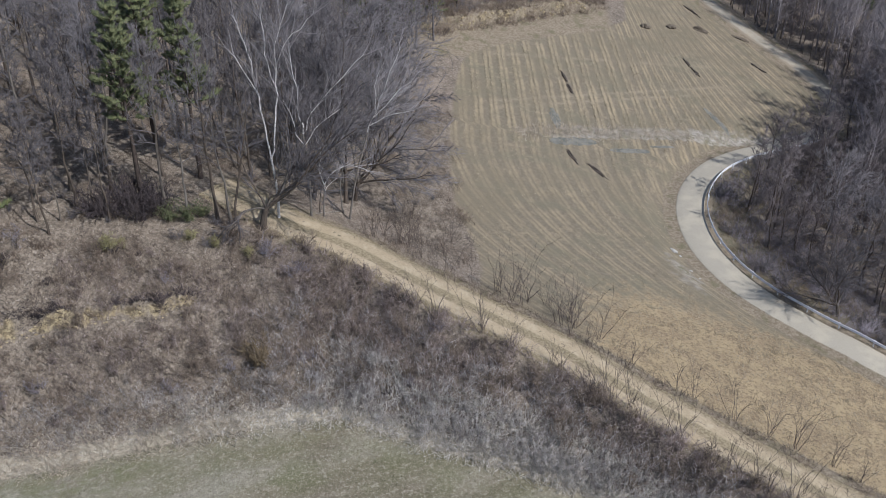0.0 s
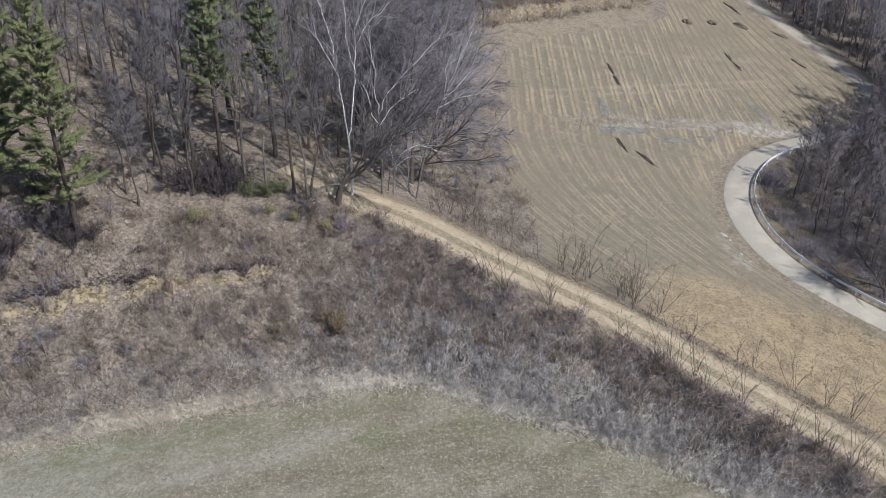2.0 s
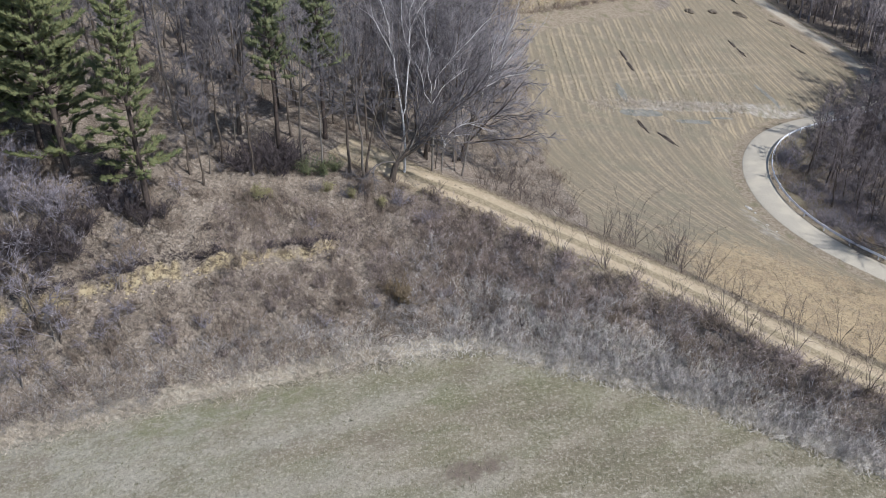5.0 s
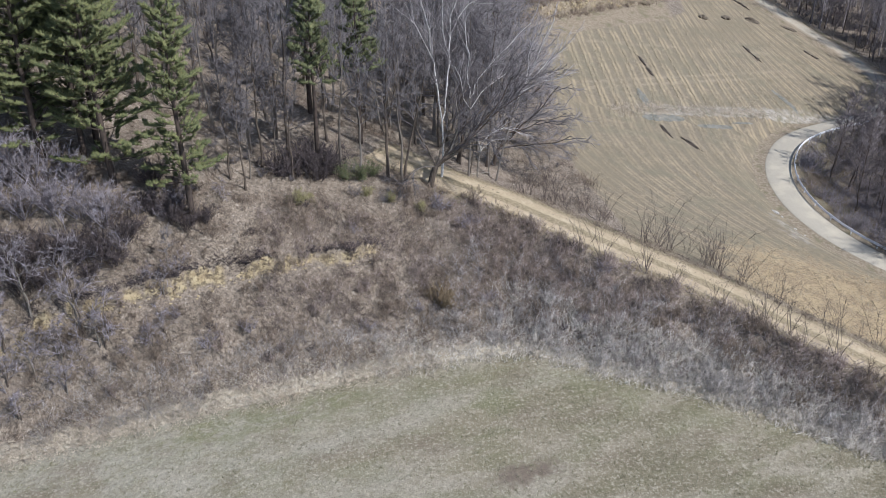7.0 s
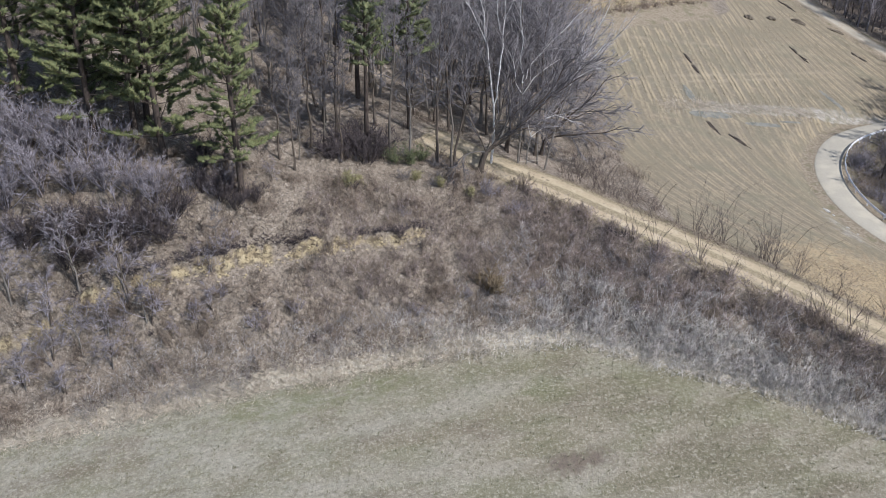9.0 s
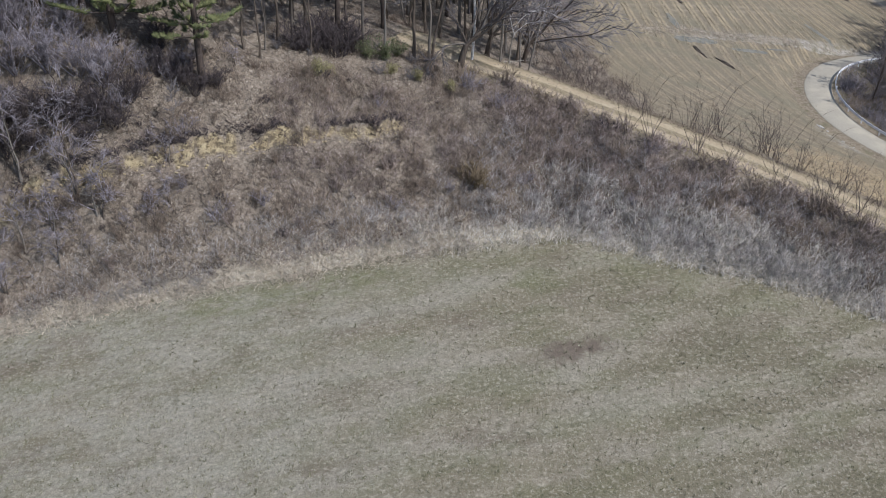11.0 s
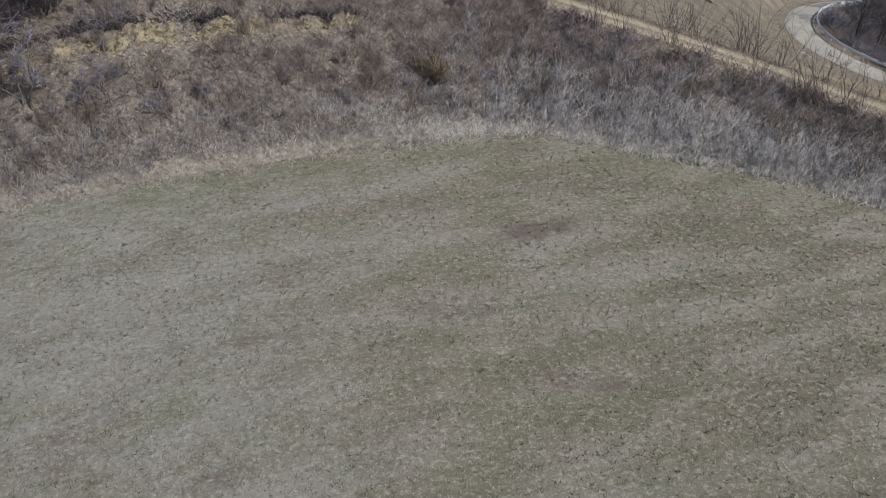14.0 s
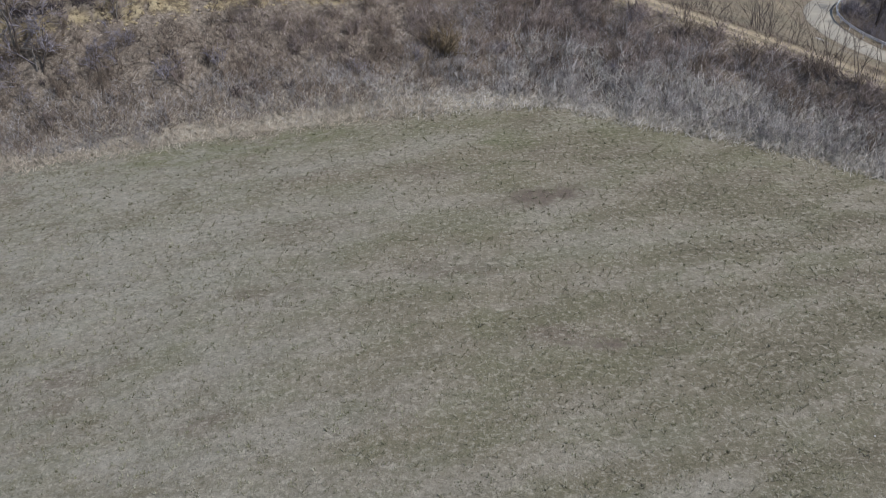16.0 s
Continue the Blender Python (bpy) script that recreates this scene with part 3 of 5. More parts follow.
def part(name, me, parent, label="", kind=""):
    ob = new(name, me)
    ob.parent = parent
    if kind:
        ob["kind"] = kind
    if label:
        ob["label"] = label
    return ob


def thing(name, label, category, group="", kind=""):
    return tagged(new(name), label, category, group, kind)


def unit(v):
    return v / (np.linalg.norm(v) + 1e-9)


def limb(rng, start, way, length, k, rise=0.25, wild=0.25):
    """Nodes of a bending limb."""
    nodes, d = [np.array(start, float)], unit(np.array(way, float))
    for _ in range(k):
        d = unit(d + rng.normal(0, wild, 3) + np.array([0, 0, rise]))
        nodes.append(nodes[-1] + d * length / k)
    return np.array(nodes)


def along(nodes, u):
    s = u * (len(nodes) - 1)
    i = min(int(s), len(nodes) - 2)
    return nodes[i] + (nodes[i + 1] - nodes[i]) * (s - i), unit(nodes[i + 1] - nodes[i])


def swing(rng, way, angle):
    """A way turned off another by an angle, to a random side."""
    r = rng.normal(0, 1, 3)
    side = unit(r - way * np.dot(r, way))
    return way * math.cos(angle) + side * math.sin(angle)


def bare_tree(name, seed, height, girth, first, spread, mats, label, category, group, stems=1, lean=0.0, n1=18, n2=6, n3=9, open_angle=(0.65, 1.2), twig=0.018, rise=0.12, bias=(0, 0, 0), wild=0.24):
    """A leafless tree: trunk (or stems) and a crown of limbs, boughs and twigs."""
    rng = np.random.default_rng(seed)
    root = thing(name, label, category, group)
    crown, bias = Tubes(), np.array(bias, float)
    ta, tb = [], []
    for s in range(stems):
        trunk = Tubes()
        az = rng.uniform(0, 6.28)
        h = height * (1.0 if s == 0 else rng.uniform(0.75, 0.98))
        lo = np.array([math.cos(az), math.sin(az), 0]) * (0.25 * (stems > 1))
        tilt = np.array([math.cos(az), math.sin(az), 0]) * (0.10 + 0.1 * rng.random()) * (stems > 1) + np.array([lean, 0, 0])
        k = 9
        zz = np.linspace(0, 1, k + 1)
        nodes = np.stack([lo + tilt * h * q + np.array([0, 0, h * q]) for q in zz])
        nodes[1:, :2] += np.cumsum(rng.normal(0, 0.012 * h, (k, 2)), 0) * 0.8
        rad = girth * (1 - 0.93 * zz ** 0.85)
        rad[0] *= 1.45
        nodes[0, 2] -= 0.5
        trunk.tube(nodes, rad, 7)
        part("trunk", trunk.mesh("trunk", mats[0]), root)
        for b in range(max(4, n1 // stems)):
            u = first + (0.97 - first) * ((b + rng.random()) / max(4, n1 // stems))
            p, d = along(nodes, u)
            a = b * 2.4 + rng.uniform(-0.5, 0.5) + seed
            open_a = rng.uniform(*open_angle) * (1.15 - 0.5 * u)
            way = np.array([math.cos(a) * math.sin(open_a), math.sin(a) * math.sin(open_a), math.cos(open_a)]) + bias
            ln = spread * (0.35 + 0.75 * (1 - u) ** 0.7) * rng.uniform(0.75, 1.2)
            r0 = max(0.02, girth * (1 - 0.9 * u) * 0.45)
            l1 = limb(rng, p, way, ln, 5, rise, wild)
            crown.tube(l1, np.linspace(r0, 0.018, 6), 4)
            for c in range(n2):
                q, d1 = along(l1, rng.uniform(0.25, 1.0))
                l2 = limb(rng, q, swing(rng, d1, rng.uniform(0.4, 0.9)) + 0.5 * bias, ln * rng.uniform(0.25, 0.5), 2, rise * 0.8, 0.25)
                crown.tube(l2, np.linspace(max(0.016, r0 * 0.35), 0.014, 3), 3)
                for _ in range(n3):
                    q2, d2 = along(l2, rng.uniform(0.1, 1.0))
                    w = unit(swing(rng, d2, rng.uniform(0.2, 0.8)) + np.array([0, 0, 0.15]) + 0.6 * bias)
                    ta.append(q2)
                    tb.append(q2 + w * rng.uniform(0.35, 1.05))
    crown.sticks(ta, tb, twig * 1.25)
    part("crown", crown.mesh("crown", mats[1]), root)
    return root


def pine_tree(name, seed, height, mats, label, category, group, reach=3.6, first=0.10):
    """A tall pine: trunk, and tiers of boughs that carry flat plumes of needles."""
    rng = np.random.default_rng(seed)
    root = thing(name, label, category, group)
    trunk, wood = Tubes(), Tubes()
    zz = np.linspace(0, 1, 11)
    nodes = np.stack([np.zeros(11), np.zeros(11), height * zz], 1)
    nodes[1:, :2] += np.cumsum(rng.normal(0, 0.06, (10, 2)), 0)
    nodes[0, 2] -= 0.5
    trunk.tube(nodes, 0.27 * (1 - 0.9 * zz) * (height / 18), 7)
    part("trunk", trunk.mesh("trunk", mats[0]), root)
    sa, sb = [], []
    z = first * height
    while z < height * 0.99:
        u = z / height
        prof = reach * min(1.0, 0.6 + 2.0 * u) * (1 - u) ** 0.48 + 0.3
        k = rng.integers(4, 7)
        a0 = rng.uniform(0, 6.28)
        for b in range(k):
            if rng.random() < (0.34 if u < 0.36 else 0.08):
                continue
            a = a0 + b * 6.28 / k + rng.uniform(-0.35, 0.35)
            ln = prof * rng.uniform(0.5, 1.25)
            way = np.array([math.cos(a), math.sin(a), 0.02 + 0.5 * u])
            p = along(nodes, min(u, 0.99))[0]
            l1 = limb(rng, p, way, ln, 4, 0.05 + 0.02, 0.10)
            wood.tube(l1, np.linspace(0.05 * (1 - 0.6 * u) + 0.012, 0.012, 5), 3)
            m = max(4, int(ln * 3.8))
            for c in range(m):
                v = 0.30 + 0.70 * (c + rng.random()) / m if u < 0.8 else rng.uniform(0.1, 1.0)
                q, d = along(l1, min(v, 1.0))
                side = unit(np.cross(d, (0, 0, 1.0))) * rng.choice((-1.0, 1.0))
                tip = q + (side * rng.uniform(0.15, 0.75) * (1.1 - 0.6 * v) + d * 0.35) * min(1, ln / 2.2)
                wood.tube([q, tip], [0.02, 0.012], 3)
                plume = unit(d * 0.7 + side * 0.45 + np.array([0, 0, 0.55]))
                for _ in range(24):
                    e = unit(plume + rng.normal(0, 0.42, 3))
                    g = tip + d * rng.uniform(-0.3, 0.12)
                    sa.append(g)
                    sb.append(g + e * rng.uniform(0.28, 0.55))
        z += rng.uniform(0.62, 1.0) * (1.1 - 0.35 * u)
    part("bough_wood", wood.mesh("bough_wood", mats[0]), root)
    needles = Tubes()
    needles.sticks(sa, sb, 0.062)
    part("needle_foliage", needles.mesh("needle_foliage", mats[1]), root, kind="stuff")
    return root


def shrub(name, seed, height, spread, stems, mat, label, category, group, twigs=5, thick=0.018):
    """A many-stemmed leafless shrub."""
    rng = np.random.default_rng(seed)
    root = thing(name, label, category, group)
    main, fine = Tubes(), Tubes()
    ta, tb = [], []
    for s in range(stems):
        a, o = rng.uniform(0, 6.28), rng.uniform(0.1, 1.0)
        way = np.array([math.cos(a) * o * spread, math.sin(a) * o * spread, height]) / height
        base = np.array([math.cos(a) * 0.3 * o, math.sin(a) * 0.3 * o, -0.2])
        ln = height * rng.uniform(0.65, 1.1)
        l1 = limb(rng, base, way, ln, 5, 0.12, 0.2)
        main.tube(l1, np.linspace(thick * 1.6, thick * 0.6, 6), 4)
        for b in range(twigs):
            q, d = along(l1, rng.uniform(0.25, 1.0))
            l2 = limb(rng, q, swing(rng, d, rng.uniform(0.4, 0.9)), ln * rng.uniform(0.2, 0.4), 2, 0.1, 0.25)
            main.tube(l2, np.linspace(thick * 0.7, thick * 0.45, 3), 3)
            for _ in range(twigs):
                q2, d2 = along(l2, rng.uniform(0.1, 1.0))
                ta.append(q2)
                tb.append(q2 + swing(rng, d2, rng.uniform(0.3, 0.9)) * ln * rng.uniform(0.08, 0.2))
    part("branchwork", main.mesh("branchwork", mat), root, kind="stuff")
    fine.sticks(ta, tb, thick * 0.75)
    part("twigwork", fine.mesh("twigwork", mat), root, kind="stuff")
    return root


def stand(ob, x, y, turn=0.0, size=1.0, sink=0.05, first=False):
    """Puts a thing, or a copy of it, on the ground."""
    m = pose(x, y, float(land(x, y)) - sink, 0, 0, turn) @ Matrix.Diagonal((size, size, size, 1))
    if first:
        ob.matrix_basis = m
        return ob
    return copy_thing(ob, m)


class Kind:
    """Several builds of one kind of plant, stood out in turn."""

    def __init__(self, builds):
        self.builds, self.used = builds, [False] * len(builds)

    def put(self, x, y, rng, size=1.0, pick=None, turn=None):
        i = int(rng.integers(len(self.builds))) if pick is None else pick
        first = not self.used[i]
        self.used[i] = True
        return stand(self.builds[i], x, y, rng.uniform(0, 360) if turn is None else turn, size, first=first)


# ---- the woods ----
WOOD = "bare trees of the wood"
grey = "leafless grey-brown deciduous tree with a high crown of fine twigs"
forest = Kind([bare_tree("bare_tree", 11 + i, h, g, f, s, (M_BARK, M_TWIG), grey, "tree", WOOD, n1=18, stems=st) for i, (h, g, f, s, st) in enumerate(((17.5, 0.19, 0.42, 4.4, 1), (15.5, 0.16, 0.44, 4.0, 1), (18.5, 0.22, 0.42, 5.0, 1), (14.0, 0.14, 0.38, 3.6, 1), (16.0, 0.17, 0.40, 4.2, 2), (12.5, 0.12, 0.36, 3.2, 1)))])
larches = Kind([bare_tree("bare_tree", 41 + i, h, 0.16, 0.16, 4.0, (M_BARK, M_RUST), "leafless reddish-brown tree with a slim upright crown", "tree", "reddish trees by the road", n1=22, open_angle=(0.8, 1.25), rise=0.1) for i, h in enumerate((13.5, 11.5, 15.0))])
pines = Kind([pine_tree("pine_tree", 61 + i, h, (M_PINEBARK, M_NEEDLE), "tall green pine with layered plumes of needles", "tree", "pines at the edge of the wood", reach=r, first=f) for i, (h, r, f) in enumerate(((21.0, 4.4, 0.10), (22.0, 3.3, 0.18), (21.5, 4.6, 0.10)))])
dark_pines = Kind([pine_tree("pine_tree", 71 + i, h, (M_PINEBARK, M_NEEDLE2), "dark green pine standing among bare trees", "tree", "pines in the wood", reach=2.7, first=f) for i, (h, f) in enumerate(((18.5, 0.48), (16.5, 0.44)))])

rng = np.random.default_rng(5)
for x, y, s, k in ((-56.5, 62.4, 1.0, 2), (-50.6, 62.6, 1.0, 0), (-47.8, 64.4, 0.95, 1), (-44.6, 61.9, 1.03, 2), (-37.9, 60.9, 1.0, 1), (-47.6, 67.5, 1.0, 0), (-62.5, 65.5, 1.0, 1), (-53.5, 69.5, 1.0, 2), (-68, 72, 1.0, 0)):
    pines.put(x, y, rng, s, k)
for x, y, s, k in ((-27.7, 71.0, 1.0, 0), (-23.8, 76.5, 1.05, 1), (-29.5, 82.0, 1.05, 0), (-33, 96, 1.0, 1), (-12, 128, 0.75, 1), (-7, 131, 0.7, 0), (-3, 138, 0.75, 1), (-20, 126, 0.8, 0), (3, 146, 0.7, 1), (71, 149, 0.85, 1), (65, 167, 0.8, 1), (57, 172, 0.75, 0), (70, 127, 0.85, 0)):
    dark_pines.put(x, y, rng, s, k)

taken = [(-56.5, 62.4), (-50.6, 62.6), (-44.6, 61.9), (-37.9, 60.9), (-47.6, 67.5), (-27.7, 71), (-23.8, 76.5)]
for x, y, s, k in ((-20.9, 70.3, 0.95, 0), (-19.4, 70.0, 0.85, 4), (-35.4, 66.5, 0.8, 3), (-32.9, 68.9, 0.9, 1), (-31.6, 69.4, 0.85, 5), (-30.0, 68.4, 0.8, 1), (-33.8, 67.2, 0.75, 5), (-25.6, 70.3, 0.95, 0)):
    forest.put(x, y, rng, s, k)
    taken.append((x, y))


def scatter(rng, count, x0, x1, y0, y1, gap, test):
    """Random places that keep a gap from one another."""
    out, tries = [], 0
    while len(out) < count and tries < count * 60:
        tries += 1
        x, y = rng.uniform(x0, x1), rng.uniform(y0, y1)
        if test(x, y) and all((x - a) ** 2 + (y - b) ** 2 > gap * gap for a, b in taken):
            out.append((x, y))
            taken.append((x, y))
    return out


def in_left_wood(x, y):
    yt = lerp_table(x, TRACK)
    edge = lerp_table(x, FOOT) + (17.0 if x > -33 else 14.5) if x < -20 else yt + 4
    right = lerp_table(y, FIELD_LEFT) - (11.5 if y < 104 else 5.5)
    return y > edge and abs(y - yt) > 2.6 and x < right and not (x > -14 and y < 74) and not (x < -36 and y < 73)


def road_side(x, y):
    d, i = near(np.array([x]), np.array([y]), ROAD_LINE)
    i = int(i[0])
    t = ROAD_LINE[min(i + 1, len(ROAD_LINE) - 1)] - ROAD_LINE[max(i - 1, 0)]
    s = t[0] * (y - ROAD_LINE[i][1]) - t[1] * (x - ROAD_LINE[i][0])
    return d[0] * (1 if s > 0 else -1)


for x, y in scatter(rng, 125, -72, 2, 62, 104, 2.2, in_left_wood):
    forest.put(x, y, rng, rng.uniform(0.75, 1.08))

# birches and the dark spreading tree at the end of the track
BIRCHES = "birches at the edge of the wood"


def forked_birch(name, seed, stem, limbs, girth, label, bark, twigs=7):
    """A birch of given stem and limbs, with fine upswept branches; returns it with its foot at the origin."""
    rng = np.random.default_rng(seed)
    root = thing(name, label, "tree", BIRCHES)
    trunk, branches, crown = Tubes(), Tubes(), Tubes()
    line = spline(stem, 0.9)
    trunk.tube(line, np.linspace(girth * 1.25, girth * 0.8, len(line)), 7)
    stem_part = part("trunk", trunk.mesh("trunk", bark), root)
    ta, tb = [], []
    for nodes, r0 in limbs:
        line = spline(nodes, 0.8)
        line[1:-1] += rng.normal(0, 0.09, (len(line) - 2, 3))
        main = Tubes()
        main.tube(line, np.linspace(r0, 0.026, len(line)), 6)
        part("limb", main.mesh("limb", M_BIRCH), stem_part)
        size = np.linalg.norm(line[-1] - line[0])
        for _ in range(int(size * 1.6)):
            q, d = along(line, rng.uniform(0.25, 1.0))
            l2 = limb(rng, q, swing(rng, d, rng.uniform(0.25, 0.6)) + np.array((0.1, 0, 0.15)), rng.uniform(1.2, 3.2), 4, 0.06, 0.14)
            branches.tube(l2, np.linspace(0.034, 0.016, 5), 3)
            for _ in range(twigs):
                q2, d2 = along(l2, rng.uniform(0.2, 1.0))
                ta.append(q2)
                tb.append(q2 + unit(swing(rng, d2, rng.uniform(0.2, 0.6))) * rng.uniform(0.5, 1.4))
    part("branchwork", branches.mesh("branchwork", M_BIRCHLIMB), root, kind="stuff")
    crown.sticks(ta, tb, 0.02)
    part("crown", crown.mesh("crown", M_BIRCHTWIG), root)
    return root


white = "white-barked leafless birch forking into two tall limbs"
stand(forked_birch("birch_tree", 81, [(0, 0, -0.5), (0.15, -0.2, 3.0), (0.0, -0.6, 6.4)], [
    ([(0.0, -0.6, 6.2), (-0.5, -0.1, 9.0), (-0.9, 0.6, 12.4), (-1.4, 0.9, 15.5), (-2.4, 1.0, 18.6)], 0.08),
    ([(0.0, -0.6, 6.2), (0.55, 0.3, 9.0), (0.75, 1.3, 13.3), (0.9, 1.4, 16.0), (2.2, 1.5, 19.4)], 0.08),
    ([(0.7, 1.1, 12.2), (0.1, 1.1, 14.5), (-0.1, 1.2, 18.8)], 0.05), ([(0.8, 1.3, 14.2), (2.0, 1.2, 16.4), (4.4, 1.4, 18.6)], 0.05), ([(-0.9, 0.6, 12.0), (-1.9, 0.5, 14.0), (-3.0, 0.6, 15.8)], 0.045)], 0.115, white, M_BIRCH), -15.5, 71.4, first=True)
# The next three birches' dark-bark stems stand in for shade low down.
stand(forked_birch("birch_tree", 82, [(0, 0, -0.5), (0.1, -0.2, 5.0), (-0.1, -0.5, 8.6)], [
    ([(-0.1, -0.5, 8.4), (-0.3, -0.6, 12.0), (-0.6, -0.5, 16.4)], 0.055), ([(-0.1, -0.5, 8.4), (0.9, -0.4, 10.6), (3.0, 0.0, 13.0), (5.6, 0.3, 15.6)], 0.05),
    ([(0.0, -0.5, 7.4), (1.6, -0.3, 9.6), (3.4, 0.0, 10.8)], 0.05), ([(-0.1, -0.5, 7.6), (-0.9, -0.6, 9.6), (-1.6, -0.6, 11.8)], 0.045)], 0.10, "pale leafless birch with an upright stem and a slanting limb", M_BARK), -12.7, 72.8, first=True)
stand(forked_birch("birch_tree", 83, [(0, 0, -0.5), (0.9, 0.3, 4.5), (2.2, 0.8, 9.0)], [
    ([(2.1, 0.8, 8.8), (3.4, 1.0, 12.0), (4.5, 1.1, 14.8), (5.4, 1.2, 17.0)], 0.065), ([(2.8, 0.9, 10.4), (4.4, 1.0, 12.2), (6.8, 1.2, 14.4)], 0.055),
    ([(2.4, 0.9, 9.6), (4.6, 0.8, 10.8), (6.6, 0.7, 11.2)], 0.05), ([(2.9, 0.9, 10.6), (3.1, 1.0, 13.4), (3.9, 1.1, 15.6)], 0.045)], 0.09, "white-barked leafless birch leaning out towards the field", M_BARK), -9.6, 76.0, first=True)
stand(forked_birch("birch_tree", 84, [(0, 0, -0.4), (0.05, 0, 1.6), (0.3, 0, 3.2)], [
    ([(0.25, 0, 3.0), (0.7, 0.1, 4.4), (1.9, 0.2, 5.2), (3.4, 0.3, 5.3), (4.4, 0.4, 4.6)], 0.06), ([(0.2, 0, 2.6), (1.0, 0, 3.8), (2.0, 0, 4.2)], 0.04), ([(0.3, 0, 3.1), (-0.1, 0, 5.0), (0.1, 0, 7.0)], 0.045)], 0.075, "small pale birch whose top arches over to one side", M_BARK), -11.7, 74.0, first=True)
taken += [(-15.5, 71.4), (-12.7, 72.8), (-9.6, 76.0), (-11.7, 74.0)]


def leaning_tree(name, seed, limbs, girth, mats, label, category, group, dense):
    """An old tree whose short trunk forks into given limbs, each with streaming branches."""
    rng = np.random.default_rng(seed)
    root = thing(name, label, category, group)
    trunk, crown = Tubes(), Tubes()
    fork = np.array((0.45, 0.0, 2.0))
    trunk.tube([(0, 0, -0.5), (0.02, 0, 0.3), (0.2, 0, 1.2), fork], [girth * 1.5, girth * 1.1, girth, girth * 0.95], 9)
    stem_part = part("trunk", trunk.mesh("trunk", mats[0]), root)
    ta, tb = [], []
    for way, ln, r0 in limbs:
        way = unit(np.array(way, float))
        main = Tubes()
        l1 = limb(rng, fork - way * 0.2, way, ln, 10, 0.035, 0.15)
        main.tube(l1, np.linspace(r0, 0.03, 11), 6)
        part("limb", main.mesh("limb", mats[0]), stem_part)
        for b in range(int(ln * dense)):
            q, d = along(l1, rng.uniform(0.2, 1.0))
            l2 = limb(rng, q, swing(rng, d, rng.uniform(0.25, 0.85)), ln * rng.uniform(0.2, 0.4), 5, -0.02, 0.16)
            crown.tube(l2, np.linspace(0.05, 0.018, 6), 4)
            for _ in range(5):
                q2, d2 = along(l2, rng.uniform(0.3, 1.0))
                l3 = limb(rng, q2, swing(rng, d2, rng.uniform(0.2, 0.6)), ln * rng.uniform(0.10, 0.2), 3, -0.03, 0.14)
                crown.tube(l3, np.linspace(0.022, 0.014, 4), 3)
                for _ in range(4):
                    q3, d3 = along(l3, rng.uniform(0.1, 1.0))
                    ta.append(q3)
                    tb.append(q3 + unit(swing(rng, d3, rng.uniform(0.2, 0.7))) * rng.uniform(0.6, 1.4))
    crown.sticks(ta, tb, 0.022)
    part("crown", crown.mesh("crown", mats[1]), root)
    return root


edge_tree = leaning_tree("bare_tree", 97, (((0.80, 0.05, 0.55), 12.5, 0.16), ((0.92, 0.0, 0.36), 10.0, 0.13), ((0.66, 0.25, 0.74), 12.0, 0.15), ((0.25, 0.3, 1.0), 8.0, 0.12), ((-0.45, 0.1, 0.9), 6.0, 0.10), ((-0.9, -0.1, 0.35), 4.5, 0.10), ((0.75, 0.35, 0.50), 12.0, 0.13)), 0.30, (M_BARK, M_TWIG), "dark leafless old tree with wide limbs leaning over the track", "tree", WOOD, 1.5)
stand(edge_tree, -16.6, 69.4, 0, 1.0, first=True)
fan = leaning_tree("bare_tree", 98, (((0.85, 0.0, 0.55), 10.0, 0.13), ((0.95, -0.1, 0.25), 8.5, 0.11), ((0.62, 0.0, 0.80), 11.5, 0.13), ((0.25, 0.1, 1.0), 11.0, 0.12), ((-0.3, 0.1, 1.0), 9.0, 0.11), ((0.6, 0.6, 0.6), 9.5, 0.11)), 0.22, (M_BARK, M_TWIG), "leafless tree whose fanned limbs arch over towards the field", "tree", WOOD, 1.7)
stand(fan, -9.4, 80.5, 0, 1.0, first=True)
for x, y, turn, size in ((40.9, 75.6, 188, 0.72), (-8.2, 90.0, -6, 1.0), (-13.4, 79.5, 20, 1.05), (-8.2, 101.0, 5, 0.9)):
    stand(fan, x, y, turn, size)
    taken.append((x, y))
spreading = Kind([bare_tree("bare_tree", 101 + i, 14.0, 0.18, 0.20, 7.5, (M_BARK, M_TWIG), "leafless tree with a broad rounded crown of grey twigs", "tree", WOOD, n1=34, n2=8, n3=8, open_angle=(0.8, 1.5), rise=0.05, stems=st, bias=(0.30, 0, 0.0)) for i, st in enumerate((1, 2))])
for x, y, s in ((-9.0, 98.5, 1.0), (-6.5, 107.0, 0.95), (-16.0, 86.0, 1.1), (-6.5, 114, 0.85), (-13.5, 91.0, 1.15), (-14.0, 98.0, 1.1)):
    spreading.put(x, y, rng, s, turn=rng.uniform(-25, 25))

for x, y, s, k in ((-9, 121, 0.52, 0), (-5, 124.5, 0.5, 1), (-2, 129, 0.5, 2), (-13, 119, 0.55, 2), (1.5, 133.5, 0.45, 1)):
    pines.put(x, y, rng, s, k)

